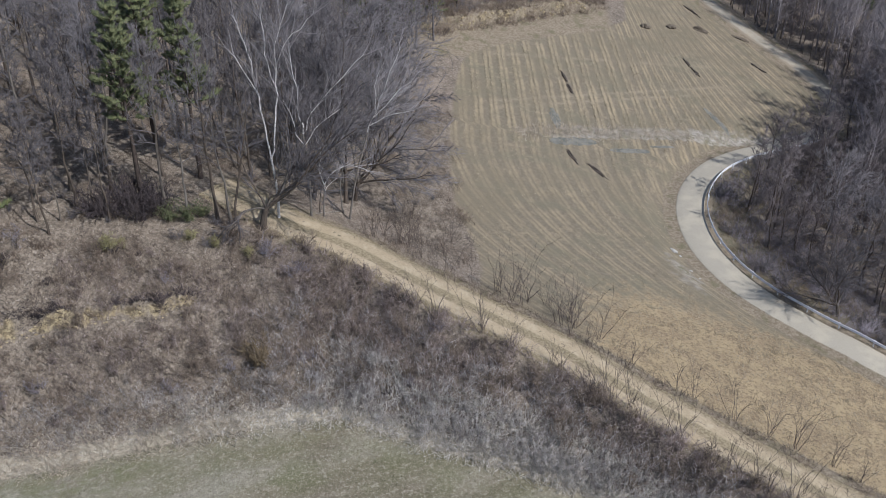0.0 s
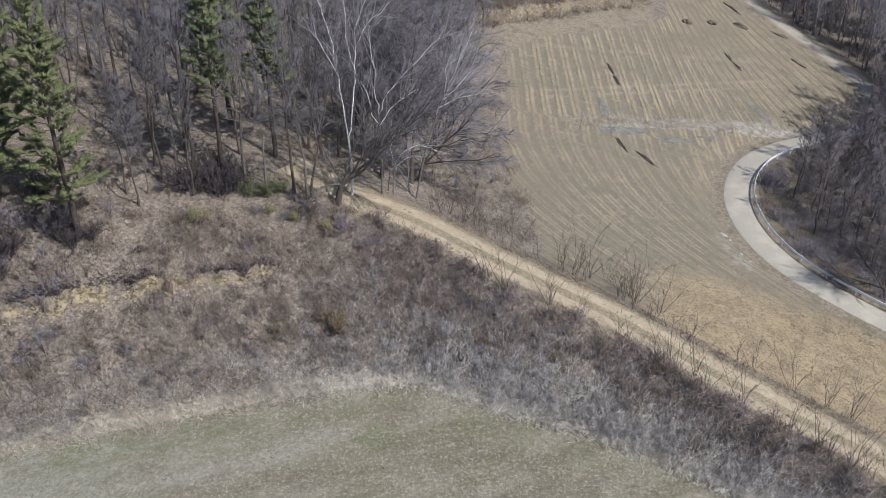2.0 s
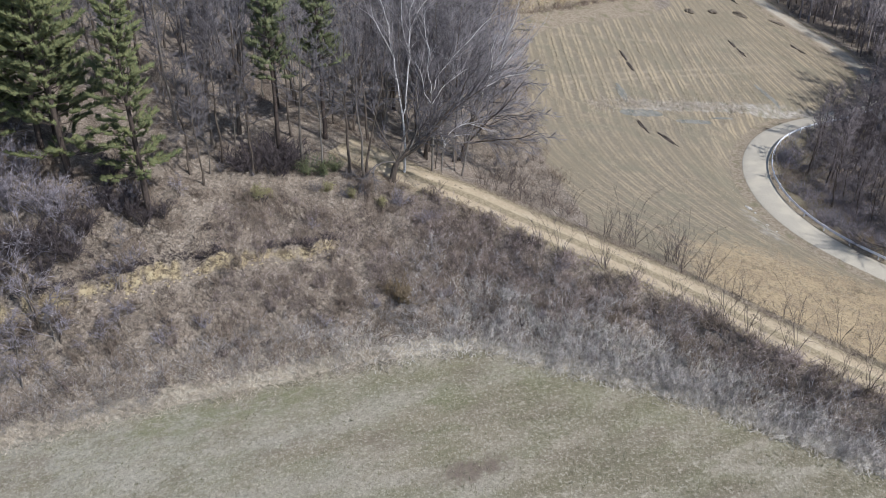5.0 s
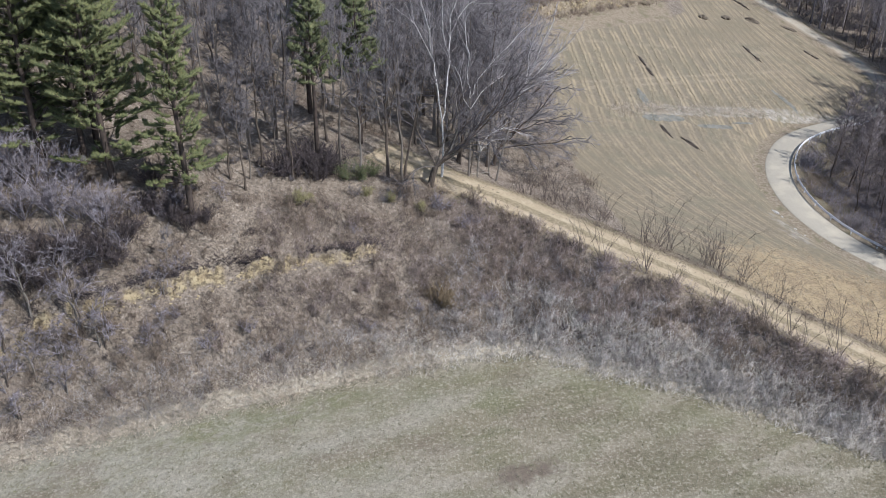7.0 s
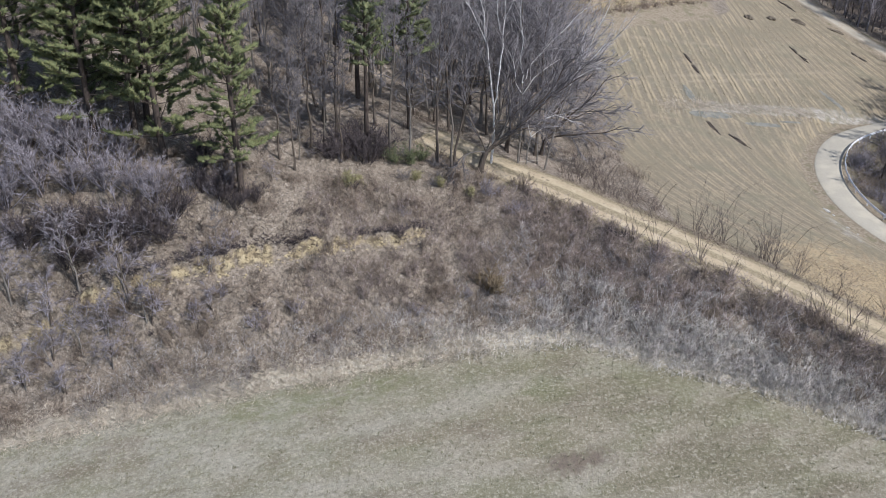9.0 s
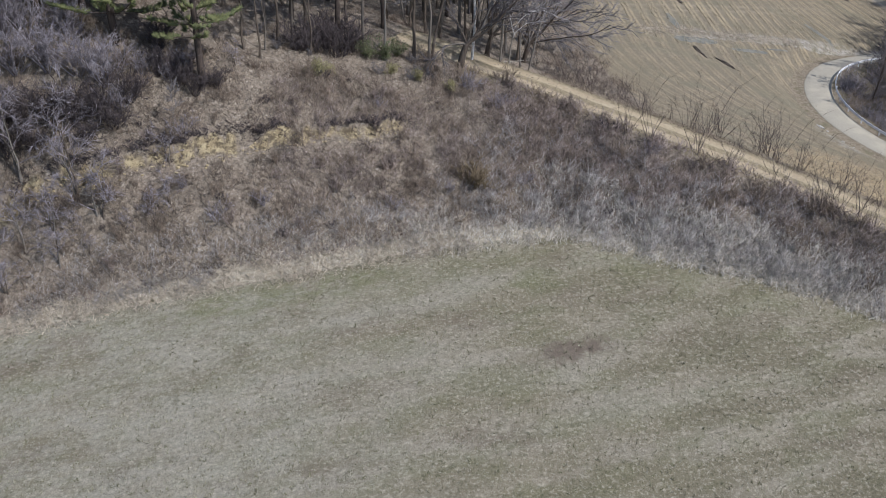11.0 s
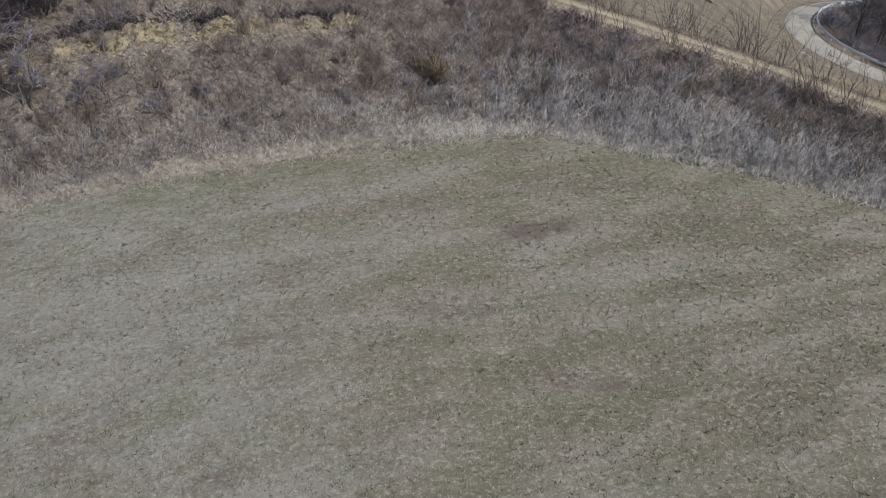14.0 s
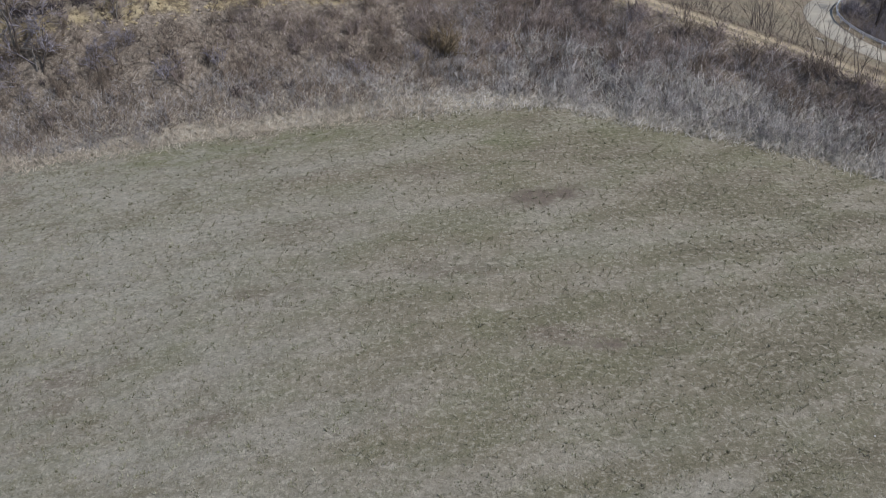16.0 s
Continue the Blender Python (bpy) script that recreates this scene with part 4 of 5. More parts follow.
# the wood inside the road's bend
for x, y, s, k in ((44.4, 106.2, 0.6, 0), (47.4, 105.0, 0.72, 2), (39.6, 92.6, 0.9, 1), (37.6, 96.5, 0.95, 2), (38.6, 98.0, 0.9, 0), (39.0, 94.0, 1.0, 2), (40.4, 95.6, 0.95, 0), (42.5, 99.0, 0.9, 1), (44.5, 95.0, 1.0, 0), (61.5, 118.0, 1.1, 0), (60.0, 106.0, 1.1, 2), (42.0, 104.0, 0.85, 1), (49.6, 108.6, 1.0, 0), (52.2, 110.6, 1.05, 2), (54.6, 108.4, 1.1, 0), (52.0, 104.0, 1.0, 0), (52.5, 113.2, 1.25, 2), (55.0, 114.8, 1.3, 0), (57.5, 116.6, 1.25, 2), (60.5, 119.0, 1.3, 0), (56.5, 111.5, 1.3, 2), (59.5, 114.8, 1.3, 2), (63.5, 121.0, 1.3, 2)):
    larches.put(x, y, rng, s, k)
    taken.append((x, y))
hazy = Kind([bare_tree("bare_tree", 46 + i, h, 0.19, 0.16, 5.0, (M_BARK, M_HAZE), "tall leafless grey-brown tree with a broad hazy crown", "tree", "tall trees at the head of the bend", n1=30, n2=7, open_angle=(0.8, 1.3), rise=0.08) for i, h in enumerate((19.5, 17.5))])
for x, y, s, k in ((56.8, 106.4, 1.05, 1), (59.0, 111.6, 1.05, 0), (60.5, 107.0, 1.1, 1), (56.4, 101.0, 0.95, 0), (62.5, 113.0, 1.1, 0), (64.0, 109.0, 1.1, 1), (62.0, 117.5, 1.1, 0), (67.0, 115.0, 1.15, 0)):
    hazy.put(x, y, rng, s, k)
    taken.append((x, y))
for x, y in ((47.0, 84.0), (44.0, 88.5), (50.5, 79.0)):
    spreading.put(x, y, rng, 0.85)
    taken.append((x, y))
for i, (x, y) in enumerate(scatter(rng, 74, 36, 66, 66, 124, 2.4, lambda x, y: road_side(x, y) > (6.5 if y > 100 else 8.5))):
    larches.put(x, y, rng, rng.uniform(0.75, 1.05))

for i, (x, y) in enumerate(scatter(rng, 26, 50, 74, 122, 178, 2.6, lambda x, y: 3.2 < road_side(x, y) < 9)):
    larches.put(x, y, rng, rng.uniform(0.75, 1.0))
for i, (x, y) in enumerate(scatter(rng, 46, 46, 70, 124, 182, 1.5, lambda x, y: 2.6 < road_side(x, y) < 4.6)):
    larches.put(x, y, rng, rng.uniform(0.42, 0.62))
for i, (x, y) in enumerate(scatter(rng, 13, 46, 70, 138, 186, 3.0, lambda x, y: 3.0 < road_side(x, y) < 4.6)):
    pines.put(x, y, rng, rng.uniform(0.36, 0.5))


def far_wood(name, count, test, box, seed, mat, label):
    """Distant leafless trees, too many to count, in one mesh."""
    r = np.random.default_rng(seed)
    t = Tubes()
    a, b, ra = [], [], []
    n = 0
    while n < count:
        x, y = r.uniform(*box[:2]), r.uniform(*box[2:])
        if not test(x, y):
            continue
        n += 1
        z = float(land(x, y))
        h = r.uniform(11, 17)
        a.append((x, y, z - 0.3)), b.append((x + r.normal(0, 0.4), y + r.normal(0, 0.4), z + h)), ra.append(0.16)
        for _ in range(120):
            u = r.uniform(0.22, 0.98)
            az, o, ln = r.uniform(0, 6.28), r.uniform(0.3, 0.9), r.uniform(1.6, 4.0) * (1.15 - 0.6 * u)
            p = np.array((x, y, z + h * u)) + r.normal(0, 0.5, 3)
            a.append(tuple(p)), ra.append(0.04)
            b.append(tuple(p + ln * np.array((math.cos(az) * math.sin(o), math.sin(az) * math.sin(o), math.cos(o)))))
    t.sticks(np.array(a), np.array(b), np.array(ra) * 1.2)
    tagged(new(name, t.mesh(name, mat)), label, "woodland", kind="stuff")


far_wood("far_wood", 300, lambda x, y: (x < 24 and y > 148 + 0.6 * max(x, -20) * 0 or x < 0) and y > 132, (-75, 26, 132, 185), 3, M_TWIG, "distant leafless wood above the field")
far_wood("far_wood", 620, lambda x, y: road_side(x, y) > 2.8 and (y > 120 or x > 72), (48, 98, 80, 205), 4, M_HAZE, "distant leafless wood beyond the road")

far_wood("far_wood", 160, lambda x, y: in_left_wood(x, y), (-82, 0, 92, 135), 6, M_TWIG, "leafless grey trees deeper in the wood")
far_wood("far_wood", 150, lambda x, y: road_side(x, y) > 9 and x > 50, (50, 84, 62, 124), 8, M_HAZE, "leafless grey-brown trees deeper in the wood by the road")

# ---- brush and dry grass ----
def brush(name, count, pick, height, per, mat, label, category, seed, lean=0.75, thick=0.015, clump=0.42):
    """A thicket of fine stems in clumps, one mesh."""
    r = np.random.default_rng(seed)
    p = pick(r, count)
    p = np.repeat(p, per, 0) + r.normal(0, clump, (len(p) * per, 2))
    clear = (p[:, 0] > -60) & (p[:, 0] < -21.5) & (p[:, 1] < ledge_line(p[:, 0]) + 0.05) & (np.abs(p[:, 1] - ledge_line(p[:, 0]) + 0.5) < 0.72) & (r.random(len(p)) < 0.7)
    size = np.repeat(r.uniform(0.55, 1.35, count), per)[~clear]
    p = p[~clear]
    z = land(p[:, 0], p[:, 1])
    m = len(p)
    h = r.uniform(height[0], height[1], m) * size
    d = np.c_[r.normal(0, lean, m), r.normal(0, lean, m), np.ones(m)]
    d /= np.linalg.norm(d, axis=1)[:, None]
    a = np.c_[p, z - 0.05]
    b = a + d * h[:, None]
    t = Tubes()
    t.sticks(a, b, thick * 1.55)
    # side twigs
    u = r.uniform(0.3, 0.8, m)[:, None]
    c = a + (b - a) * u
    e = c + (d + np.c_[r.normal(0, 0.8, (m, 2)), r.uniform(0, 0.5, m)]) * (h * 0.4)[:, None]
    t.sticks(c, e, thick * 1.05)
    return tagged(new(name, t.mesh(name, mat)), label, category, kind="stuff")


def on_bank(r, n, x0, x1, lo, hi):
    """Places on the bank, as shares of the way from the meadow's edge to the shoulder."""
    x = r.uniform(x0, x1, n)
    ye, yt = lerp_table(x, EDGE), lerp_table(x, TRACK)
    ys = np.where(x < -20, np.minimum(yt - 2.6, lerp_table(x, FOOT) + 14), yt - 2.4)
    u = r.uniform(lo, hi, n)
    return np.c_[x, ye + (ys - ye) * u]


brush("bank_brush", 620, lambda r, n: on_bank(r, n, -58, -6, 0.10, 1.0), (0.5, 1.4), 20, M_BRUSH, "dense brown leafless brush covering the bank", "brush", 21, thick=0.019)
brush("bank_brush", 340, lambda r, n: on_bank(r, n, -32, 0, 0.3, 0.9), (0.5, 1.3), 20, M_PURPLE, "darker brown leafless brush on the bank", "brush", 27)
brush("bank_brush", 360, lambda r, n: on_bank(r, n, -14, 32, 0.5, 1.0), (0.5, 1.4), 20, M_PURPLE, "dense purple-brown thicket on the bank below the track", "brush", 22, thick=0.019)
brush("bank_brush", 150, lambda r, n: (lambda x: np.c_[x, ledge_line(x) + r.uniform(-0.05, 0.35, n)])(r.uniform(-52, -21, n)), (0.25, 0.6), 18, M_DARK, "dark stems along the rim of the sandy ledge", "brush", 30, lean=1.2, thick=0.024, clump=0.2)
brush("dry_grass", 900, lambda r, n: on_bank(r, n, -22, 36, -0.05, 0.15) + r.normal(0, 0.25, (n, 2)), (0.3, 0.75), 9, M_REED, "bleached dry tall grass along the meadow's edge", "grass", 23, lean=0.8, thick=0.02)
brush("dry_grass", 760, lambda r, n: on_bank(r, n, -64, -16, -0.04, 0.16) + r.normal(0, 0.3, (n, 2)), (0.25, 0.7), 12, M_TAN, "tan dry grass along the meadow's edge", "grass", 28, lean=0.9, thick=0.021)
brush("dry_grass", 620, lambda r, n: on_bank(r, n, -11, 34, 0.02, 0.46), (0.4, 1.1), 10, M_REED, "bleached dry tall grass among the thicket", "grass", 24, lean=0.7, thick=0.02, clump=0.3)
brush("dry_grass", 520, lambda r, n: on_bank(r, n, -16, 34, 0.06, 0.72), (0.5, 1.4), 12, M_ASH, "silver-grey dry weeds among the thicket", "grass", 29, lean=0.6, thick=0.02, clump=0.3)
brush("dry_grass", 280, lambda r, n: on_bank(r, n, 2, 34, -0.08, 0.5), (0.35, 0.9), 11, M_REED, "bleached dry grass below the dark thicket", "grass", 33, lean=0.7, thick=0.02, clump=0.4)
brush("dry_grass", 95, lambda r, n: on_bank(r, n, -12, 24, 0.06, 0.42), (0.8, 1.5), 26, M_ASH, "tall bleached grass standing in tussocks", "grass", 32, lean=0.32, thick=0.018, clump=0.32)
brush("dry_grass", 420, lambda r, n: on_bank(r, n, -50, -4, 0.05, 0.28), (0.4, 1.0), 15, M_ASH, "greyish dry weeds at the foot of the bank", "grass", 25, lean=0.6, thick=0.012)

# ---- shrubs and saplings ----
rng = np.random.default_rng(77)
saplings = Kind([shrub("sapling", 201 + i, h, sp, st, M_SAPLING, "slender leafless saplings growing from one foot beside the dirt track", "sapling", "saplings beside the track", twigs=3, thick=0.0135) for i, (h, sp, st) in enumerate(((4.4, 0.38, 6), (3.6, 0.34, 5), (4.8, 0.42, 6), (3.0, 0.34, 4)))])
for x, y in ((-0.9, 61.0), (-2.6, 61.8), (5.5, 58.7), (8.8, 57.0), (12.8, 55.0), (13.4, 54.4), (14.6, 53.4), (18.1, 51.2), (17.2, 51.6), (22.0, 48.6), (21.4, 49.0), (24.0, 47.0), (26.8, 45.2), (10.6, 61.2), (12.0, 60.2), (19.2, 56.6), (20.4, 56.0), (23.5, 54.5), (27.9, 52.2), (30.6, 51.0), (31.6, 48.9), (15.5, 58.6), (9.4, 62.4), (26.0, 53.2), (3.2, 59.9)):
    saplings.put(x, y, rng, rng.uniform(0.8, 1.1))
for x, y in zip(rng.uniform(2, 33, 18), rng.uniform(-3.1, -2.4, 18)):
    saplings.put(x, lerp_table(x, TRACK) + y, rng, rng.uniform(0.75, 1.05))
for x, y in zip(rng.uniform(-5, 14, 20), rng.uniform(3.0, 8.5, 20)):
    saplings.put(x, lerp_table(x, TRACK) + y, rng, rng.uniform(0.7, 1.15))
for x, y in zip(rng.uniform(-8, 2.5, 34), rng.uniform(4.0, 15.0, 34)):
    saplings.put(x, lerp_table(x, TRACK) + y, rng, rng.uniform(0.6, 1.0))

lilac = Kind([shrub("brush_shrub", 221 + i, h, sp, 22, M_LILAC, "dense pale grey-lilac leafless brush with arching tangled branches", "shrub", "pale brush below the pines", twigs=7, thick=0.025) for i, (h, sp) in enumerate(((4.4, 3.6), (3.8, 3.2), (3.2, 2.8)))])
for x, y, s in ((-57.5, 58.0, 1.0), (-54.4, 58.8, 1.0), (-51.8, 59.2, 0.95), (-49.4, 59.6, 0.95), (-47.2, 59.6, 0.85), (-45.0, 59.2, 0.75), (-60.5, 58.0, 1.1), (-58.5, 60.5, 1.1), (-63.5, 57.0, 1.2), (-66, 60, 1.2), (-55.8, 60.6, 1.0), (-53.0, 60.8, 0.95), (-48.2, 61.2, 0.85), (-61.8, 60.2, 1.2), (-60.0, 56.2, 0.9), (-56.6, 56.4, 0.7), (-64.5, 54.5, 1.0), (-43.8, 58.2, 0.55), (-42.4, 60.2, 0.5), (-40.4, 60.4, 0.45), (-51.0, 61.0, 0.9)):
    lilac.put(x, y, rng, s * 1.12)

tangle = Kind([bare_tree("tangled_tree", 235 + i, h, 0.11, 0.15, sp, (M_BARK, M_LILAC), "small crooked leafless tree with tangled grey branches", "tree", "crooked trees on the bank", stems=2, n1=14, n2=6, n3=6, open_angle=(0.7, 1.5), rise=-0.02, wild=0.42, twig=0.016) for i, (h, sp) in enumerate(((6.0, 3.4), (5.0, 3.2), (7.0, 3.6)))])
bank_shrubs = Kind([shrub("bank_shrub", 241 + i, h, sp, 12, M_BRUSH, "small leafless grey-brown shrub on the bank", "shrub", "shrubs on the bank", twigs=5, thick=0.02) for i, (h, sp) in enumerate(((2.2, 1.6), (1.7, 1.5), (2.8, 1.5)))])
for x, y in on_bank(rng, 95, -56, 24, 0.2, 0.98):
    bank_shrubs.put(x, y, rng, rng.uniform(0.6, 1.1))
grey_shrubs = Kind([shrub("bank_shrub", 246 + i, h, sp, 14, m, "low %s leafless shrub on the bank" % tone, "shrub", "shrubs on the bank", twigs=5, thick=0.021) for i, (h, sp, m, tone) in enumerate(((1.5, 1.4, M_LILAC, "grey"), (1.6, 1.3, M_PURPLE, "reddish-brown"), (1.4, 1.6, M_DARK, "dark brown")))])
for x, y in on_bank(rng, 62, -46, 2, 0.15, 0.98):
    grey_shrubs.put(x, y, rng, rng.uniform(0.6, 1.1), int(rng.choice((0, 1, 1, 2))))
for x, y, s in ((-50.5, 53.8, 1.1), (-47.6, 53.6, 1.0), (-44.5, 54.2, 0.9), (-41.4, 53.8, 1.0)):
    bank_shrubs.put(x, y, rng, s)

for x, y, q in ((-47.6, 56.2, 1.0), (-44.9, 53.0, 0.9), (-39.9, 54.4, 0.45), (-40.2, 56.4, 0.5), (-46.6, 54.2, 0.95), (-48.6, 52.6, 0.8), (-50.8, 54.6, 1.0), (-53.5, 53.2, 0.9), (-35.6, 62.4, 0.7), (-52.0, 56.0, 0.9), (-56.5, 54.0, 1.0), (-46.4, 57.0, 0.7), (-53.0, 51.4, 0.8), (-50.4, 51.8, 0.7), (-48.0, 51.0, 0.6), (-45.6, 51.4, 0.55), (-43.0, 52.6, 0.6), (-47.0, 52.6, 0.75), (-55.4, 50.2, 0.8), (-51.6, 49.6, 0.55), (-41.0, 53.4, 0.5)):
    tangle.put(x, y, rng, q)

lone = bare_tree("sapling", 255, 4.6, 0.05, 0.5, 0.9, (M_BARK, M_TWIG), "single slender leafless sapling above the sandy ledge", "sapling", "", n1=8, n2=3, n3=4)
stand(lone, -39.6, 57.0, 0, 1.0, first=True)
under = Kind([shrub("wood_shrub", 261 + i, h, sp, 16, M_TWIG, "leafless undergrowth shrub at the wood's edge", "shrub", "undergrowth of the wood", twigs=6, thick=0.022) for i, (h, sp) in enumerate(((2.8, 2.2), (2.2, 2.0)))])
for x, y in zip(rng.uniform(-10, -1.5, 14), rng.uniform(76, 108, 14)):
    if x < lerp_table(y, FIELD_LEFT) - 2.0:
        under.put(x, y, rng, rng.uniform(0.4, 0.7))
n = 0
while n < 110:
    x, y = rng.uniform(32, 62), rng.uniform(66, 122)
    if 2.9 < road_side(x, y) < 16:
        under.put(x, y, rng, rng.uniform(0.7, 1.25))
        n += 1
for x, y in scatter(rng, 46, 44, 72, 122, 186, 1.2, lambda x, y: 2.7 < road_side(x, y) < 8):
    under.put(x, y, rng, rng.uniform(0.7, 1.3))
for x, y in zip(rng.uniform(-4, 24, 26), rng.uniform(2.0, 9.0, 26)):
    under.put(x, 130.4 + 0.75 * (x - 1) + y, rng, rng.uniform(0.6, 1.0))
for x, y in zip(rng.uniform(-40, -20, 16), rng.uniform(66.5, 71, 16)):
    under.put(x, y, rng, rng.uniform(0.5, 0.8))


def needle_shrub(name, seed, height, wide, mat, label, group):
    """A low evergreen shrub of leafy sprays."""
    r = np.random.default_rng(seed)
    root = thing(name, label, "shrub", group)
    wood, leaf = Tubes(), Tubes()
    a, b = [], []
    for _ in range(16):
        az = r.uniform(0, 6.28)
        l1 = limb(r, (0, 0, -0.1), (math.cos(az) * wide * r.uniform(0.2, 1), math.sin(az) * wide * r.uniform(0.2, 1), height * 0.7), height * r.uniform(0.7, 1.1), 4, 0.1, 0.2)
        wood.tube(l1, np.linspace(0.025, 0.008, 5), 3)
        for _ in range(42):
            q, d = along(l1, r.uniform(0.15, 1.0))
            q = q + r.normal(0, 0.16, 3)
            a.append(q), b.append(q + unit(d + r.normal(0, 0.8, 3)) * r.uniform(0.12, 0.3))
    part("branchwork", wood.mesh("branchwork", M_BARK), root, kind="stuff")
    leaf.sticks(a, b, 0.045)
    part("foliage", leaf.mesh("foliage", mat), root, kind="stuff")
    return root


yew = Kind([needle_shrub("evergreen_shrub", 281 + i, 2.4, 1.5, M_NEEDLE2, "dark evergreen shrub under the trees", "evergreen shrubs") for i in range(2)])
for x, y, s in ((-24.8, 69.8, 0.9), (-23.4, 70.0, 0.9), (-22.4, 70.8, 0.8)):
    yew.put(x, y, rng, s)
dark = Kind([shrub("dark_shrub", 285 + i, 2.6, 1.9, 26, M_DARK, "dense dark leafless shrub, by the pale brush a stand-in for shade", "shrub", "dark shrubs under the trees", twigs=7, thick=0.024) for i in range(2)])
# Those left of x -36, at the pale brush, stand in for shade.
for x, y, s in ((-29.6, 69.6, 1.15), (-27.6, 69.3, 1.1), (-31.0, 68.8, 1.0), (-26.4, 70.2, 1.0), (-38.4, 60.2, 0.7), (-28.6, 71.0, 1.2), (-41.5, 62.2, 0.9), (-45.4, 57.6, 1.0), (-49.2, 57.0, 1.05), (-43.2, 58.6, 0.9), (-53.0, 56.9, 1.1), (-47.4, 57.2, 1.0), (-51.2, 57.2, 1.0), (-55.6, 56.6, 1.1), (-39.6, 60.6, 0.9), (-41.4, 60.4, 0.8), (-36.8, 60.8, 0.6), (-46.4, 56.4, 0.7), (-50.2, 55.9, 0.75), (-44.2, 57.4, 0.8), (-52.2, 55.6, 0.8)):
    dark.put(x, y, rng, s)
sallow = Kind([needle_shrub("yellow_shrub", 291, 1.5, 1.0, M_YELLOW, "low yellow-green shrub on the leafy bank", "yellowish shrubs")])
for x, y, s in ((-28.9, 64.6, 1.0), (-28.0, 65.2, 0.6), (-20.5, 67.2, 0.7), (-17.6, 67.0, 0.7), (-22.8, 67.8, 0.7)):
    sallow.put(x, y, rng, s)
olive = shrub("olive_bush", 295, 1.3, 1.9, 30, M_OLIVE, "fuzzy olive-brown leafless bush on the bank", "shrub", "", twigs=7, thick=0.022)
stand(olive, -15.8, 58.8, 0, 1.6, first=True)

# ---- guardrail along the inner side of the bend ----
def guardrail():
    sel = np.where((ROAD_LINE[:, 1] < 119.5) & (ROAD_LINE[:, 0] < 80))[0]
    line, zz = ROAD_LINE[sel], ROAD_Z[sel]
    t = np.gradient(line, axis=0)
    t /= np.linalg.norm(t, axis=1)[:, None]
    nrm = np.c_[-t[:, 1], t[:, 0]]
    root = thing("guardrail", "galvanised steel guardrail with a ribbed beam on posts", "guardrail")
    prof = [(0.00, 0.46), (-0.05, 0.50), (-0.05, 0.56), (0.01, 0.60), (0.01, 0.64), (-0.05, 0.68), (-0.05, 0.74), (0.00, 0.78), (0.02, 0.77), (-0.02, 0.73), (-0.02, 0.69), (0.04, 0.65), (0.04, 0.59), (-0.02, 0.55), (-0.02, 0.51), (0.02, 0.47)]
    k = len(prof)
    v = np.zeros((len(line), k, 3))
    for j, (o, h) in enumerate(prof):
        v[:, j, :2] = line + nrm * (1.98 + o)
        v[:, j, 2] = zz + h
    i, j = np.meshgrid(np.arange(len(line) - 1), np.arange(k), indexing="ij")
    j2 = (j + 1) % k
    f = np.stack([i * k + j, i * k + j2, (i + 1) * k + j2, (i + 1) * k + j], -1).reshape(-1, 4)
    part("beam", mesh_of("beam", v.reshape(-1, 3), f, M_STEEL, False), root)
    bm = bmesh.new()
    bmesh.ops.create_cube(bm, size=1.0, matrix=Matrix.Diagonal((0.12, 0.10, 1.15, 1)))
    bmesh.ops.bevel(bm, geom=bm.edges[:], offset=0.012, segments=1, affect="EDGES")
    me = bpy.data.meshes.new("post")
    bm.to_mesh(me)
    bm.free()
    me.materials.append(M_STEEL)
    bm = bmesh.new()
    bmesh.ops.create_cube(bm, size=1.0, matrix=Matrix.Translation((0, -0.075, 0.44)) @ Matrix.Diagonal((0.09, 0.07, 0.24, 1)))
    bmesh.ops.bevel(bm, geom=bm.edges[:], offset=0.008, segments=1, affect="EDGES")
    block = bpy.data.meshes.new("spacer")
    bm.to_mesh(block)
    bm.free()
    block.materials.append(M_STEEL)
    for q in range(2, len(line), 7):
        ob = part("post", me, root)
        part("spacer", block, ob)
        p = line[q] + nrm[q] * 2.09
        ob.matrix_basis = pose(p[0], p[1], zz[q] + 0.18, 0, 0, math.degrees(math.atan2(t[q, 1], t[q, 0])))


guardrail()

# ---- heaps, stones and puddles of the field ----
def lump(name, seed, size, mat, label, category, group, rough=0.25, sub=3):
    """An uneven heap or stone."""
    bm = bmesh.new()
    bmesh.ops.create_icosphere(bm, subdivisions=sub, radius=1.0)
    off = Vector((seed * 3.7, seed * 1.3, 0))
    for v in bm.verts:
        q = Vector((v.co.x * size[0], v.co.y * size[1], v.co.z * size[2])) / max(0.25, min(size))
        k = 1 + rough * noise.noise(v.co * 1.6 + off) + rough * 0.6 * noise.noise(q * 1.1 + off)
        v.co = Vector((v.co.x * size[0], v.co.y * size[1], max(v.co.z, -0.35) * size[2])) * k
    me = bpy.data.meshes.new(name)
    bm.to_mesh(me)
    bm.free()
    me.materials.append(mat)
    return tagged(new(name, me), label, category, group)


def lay(ob, x, y, turn, sink):
    dx, dy = math.cos(radians(turn)), math.sin(radians(turn))
    rise = math.degrees(math.atan(float(land(x + dx, y + dy) - land(x - dx, y - dy)) / 2))
    ob.matrix_basis = pose(x, y, float(land(x, y)) - sink, 0, 0, turn) @ pose(0, 0, 0, 0, -rise, 0)


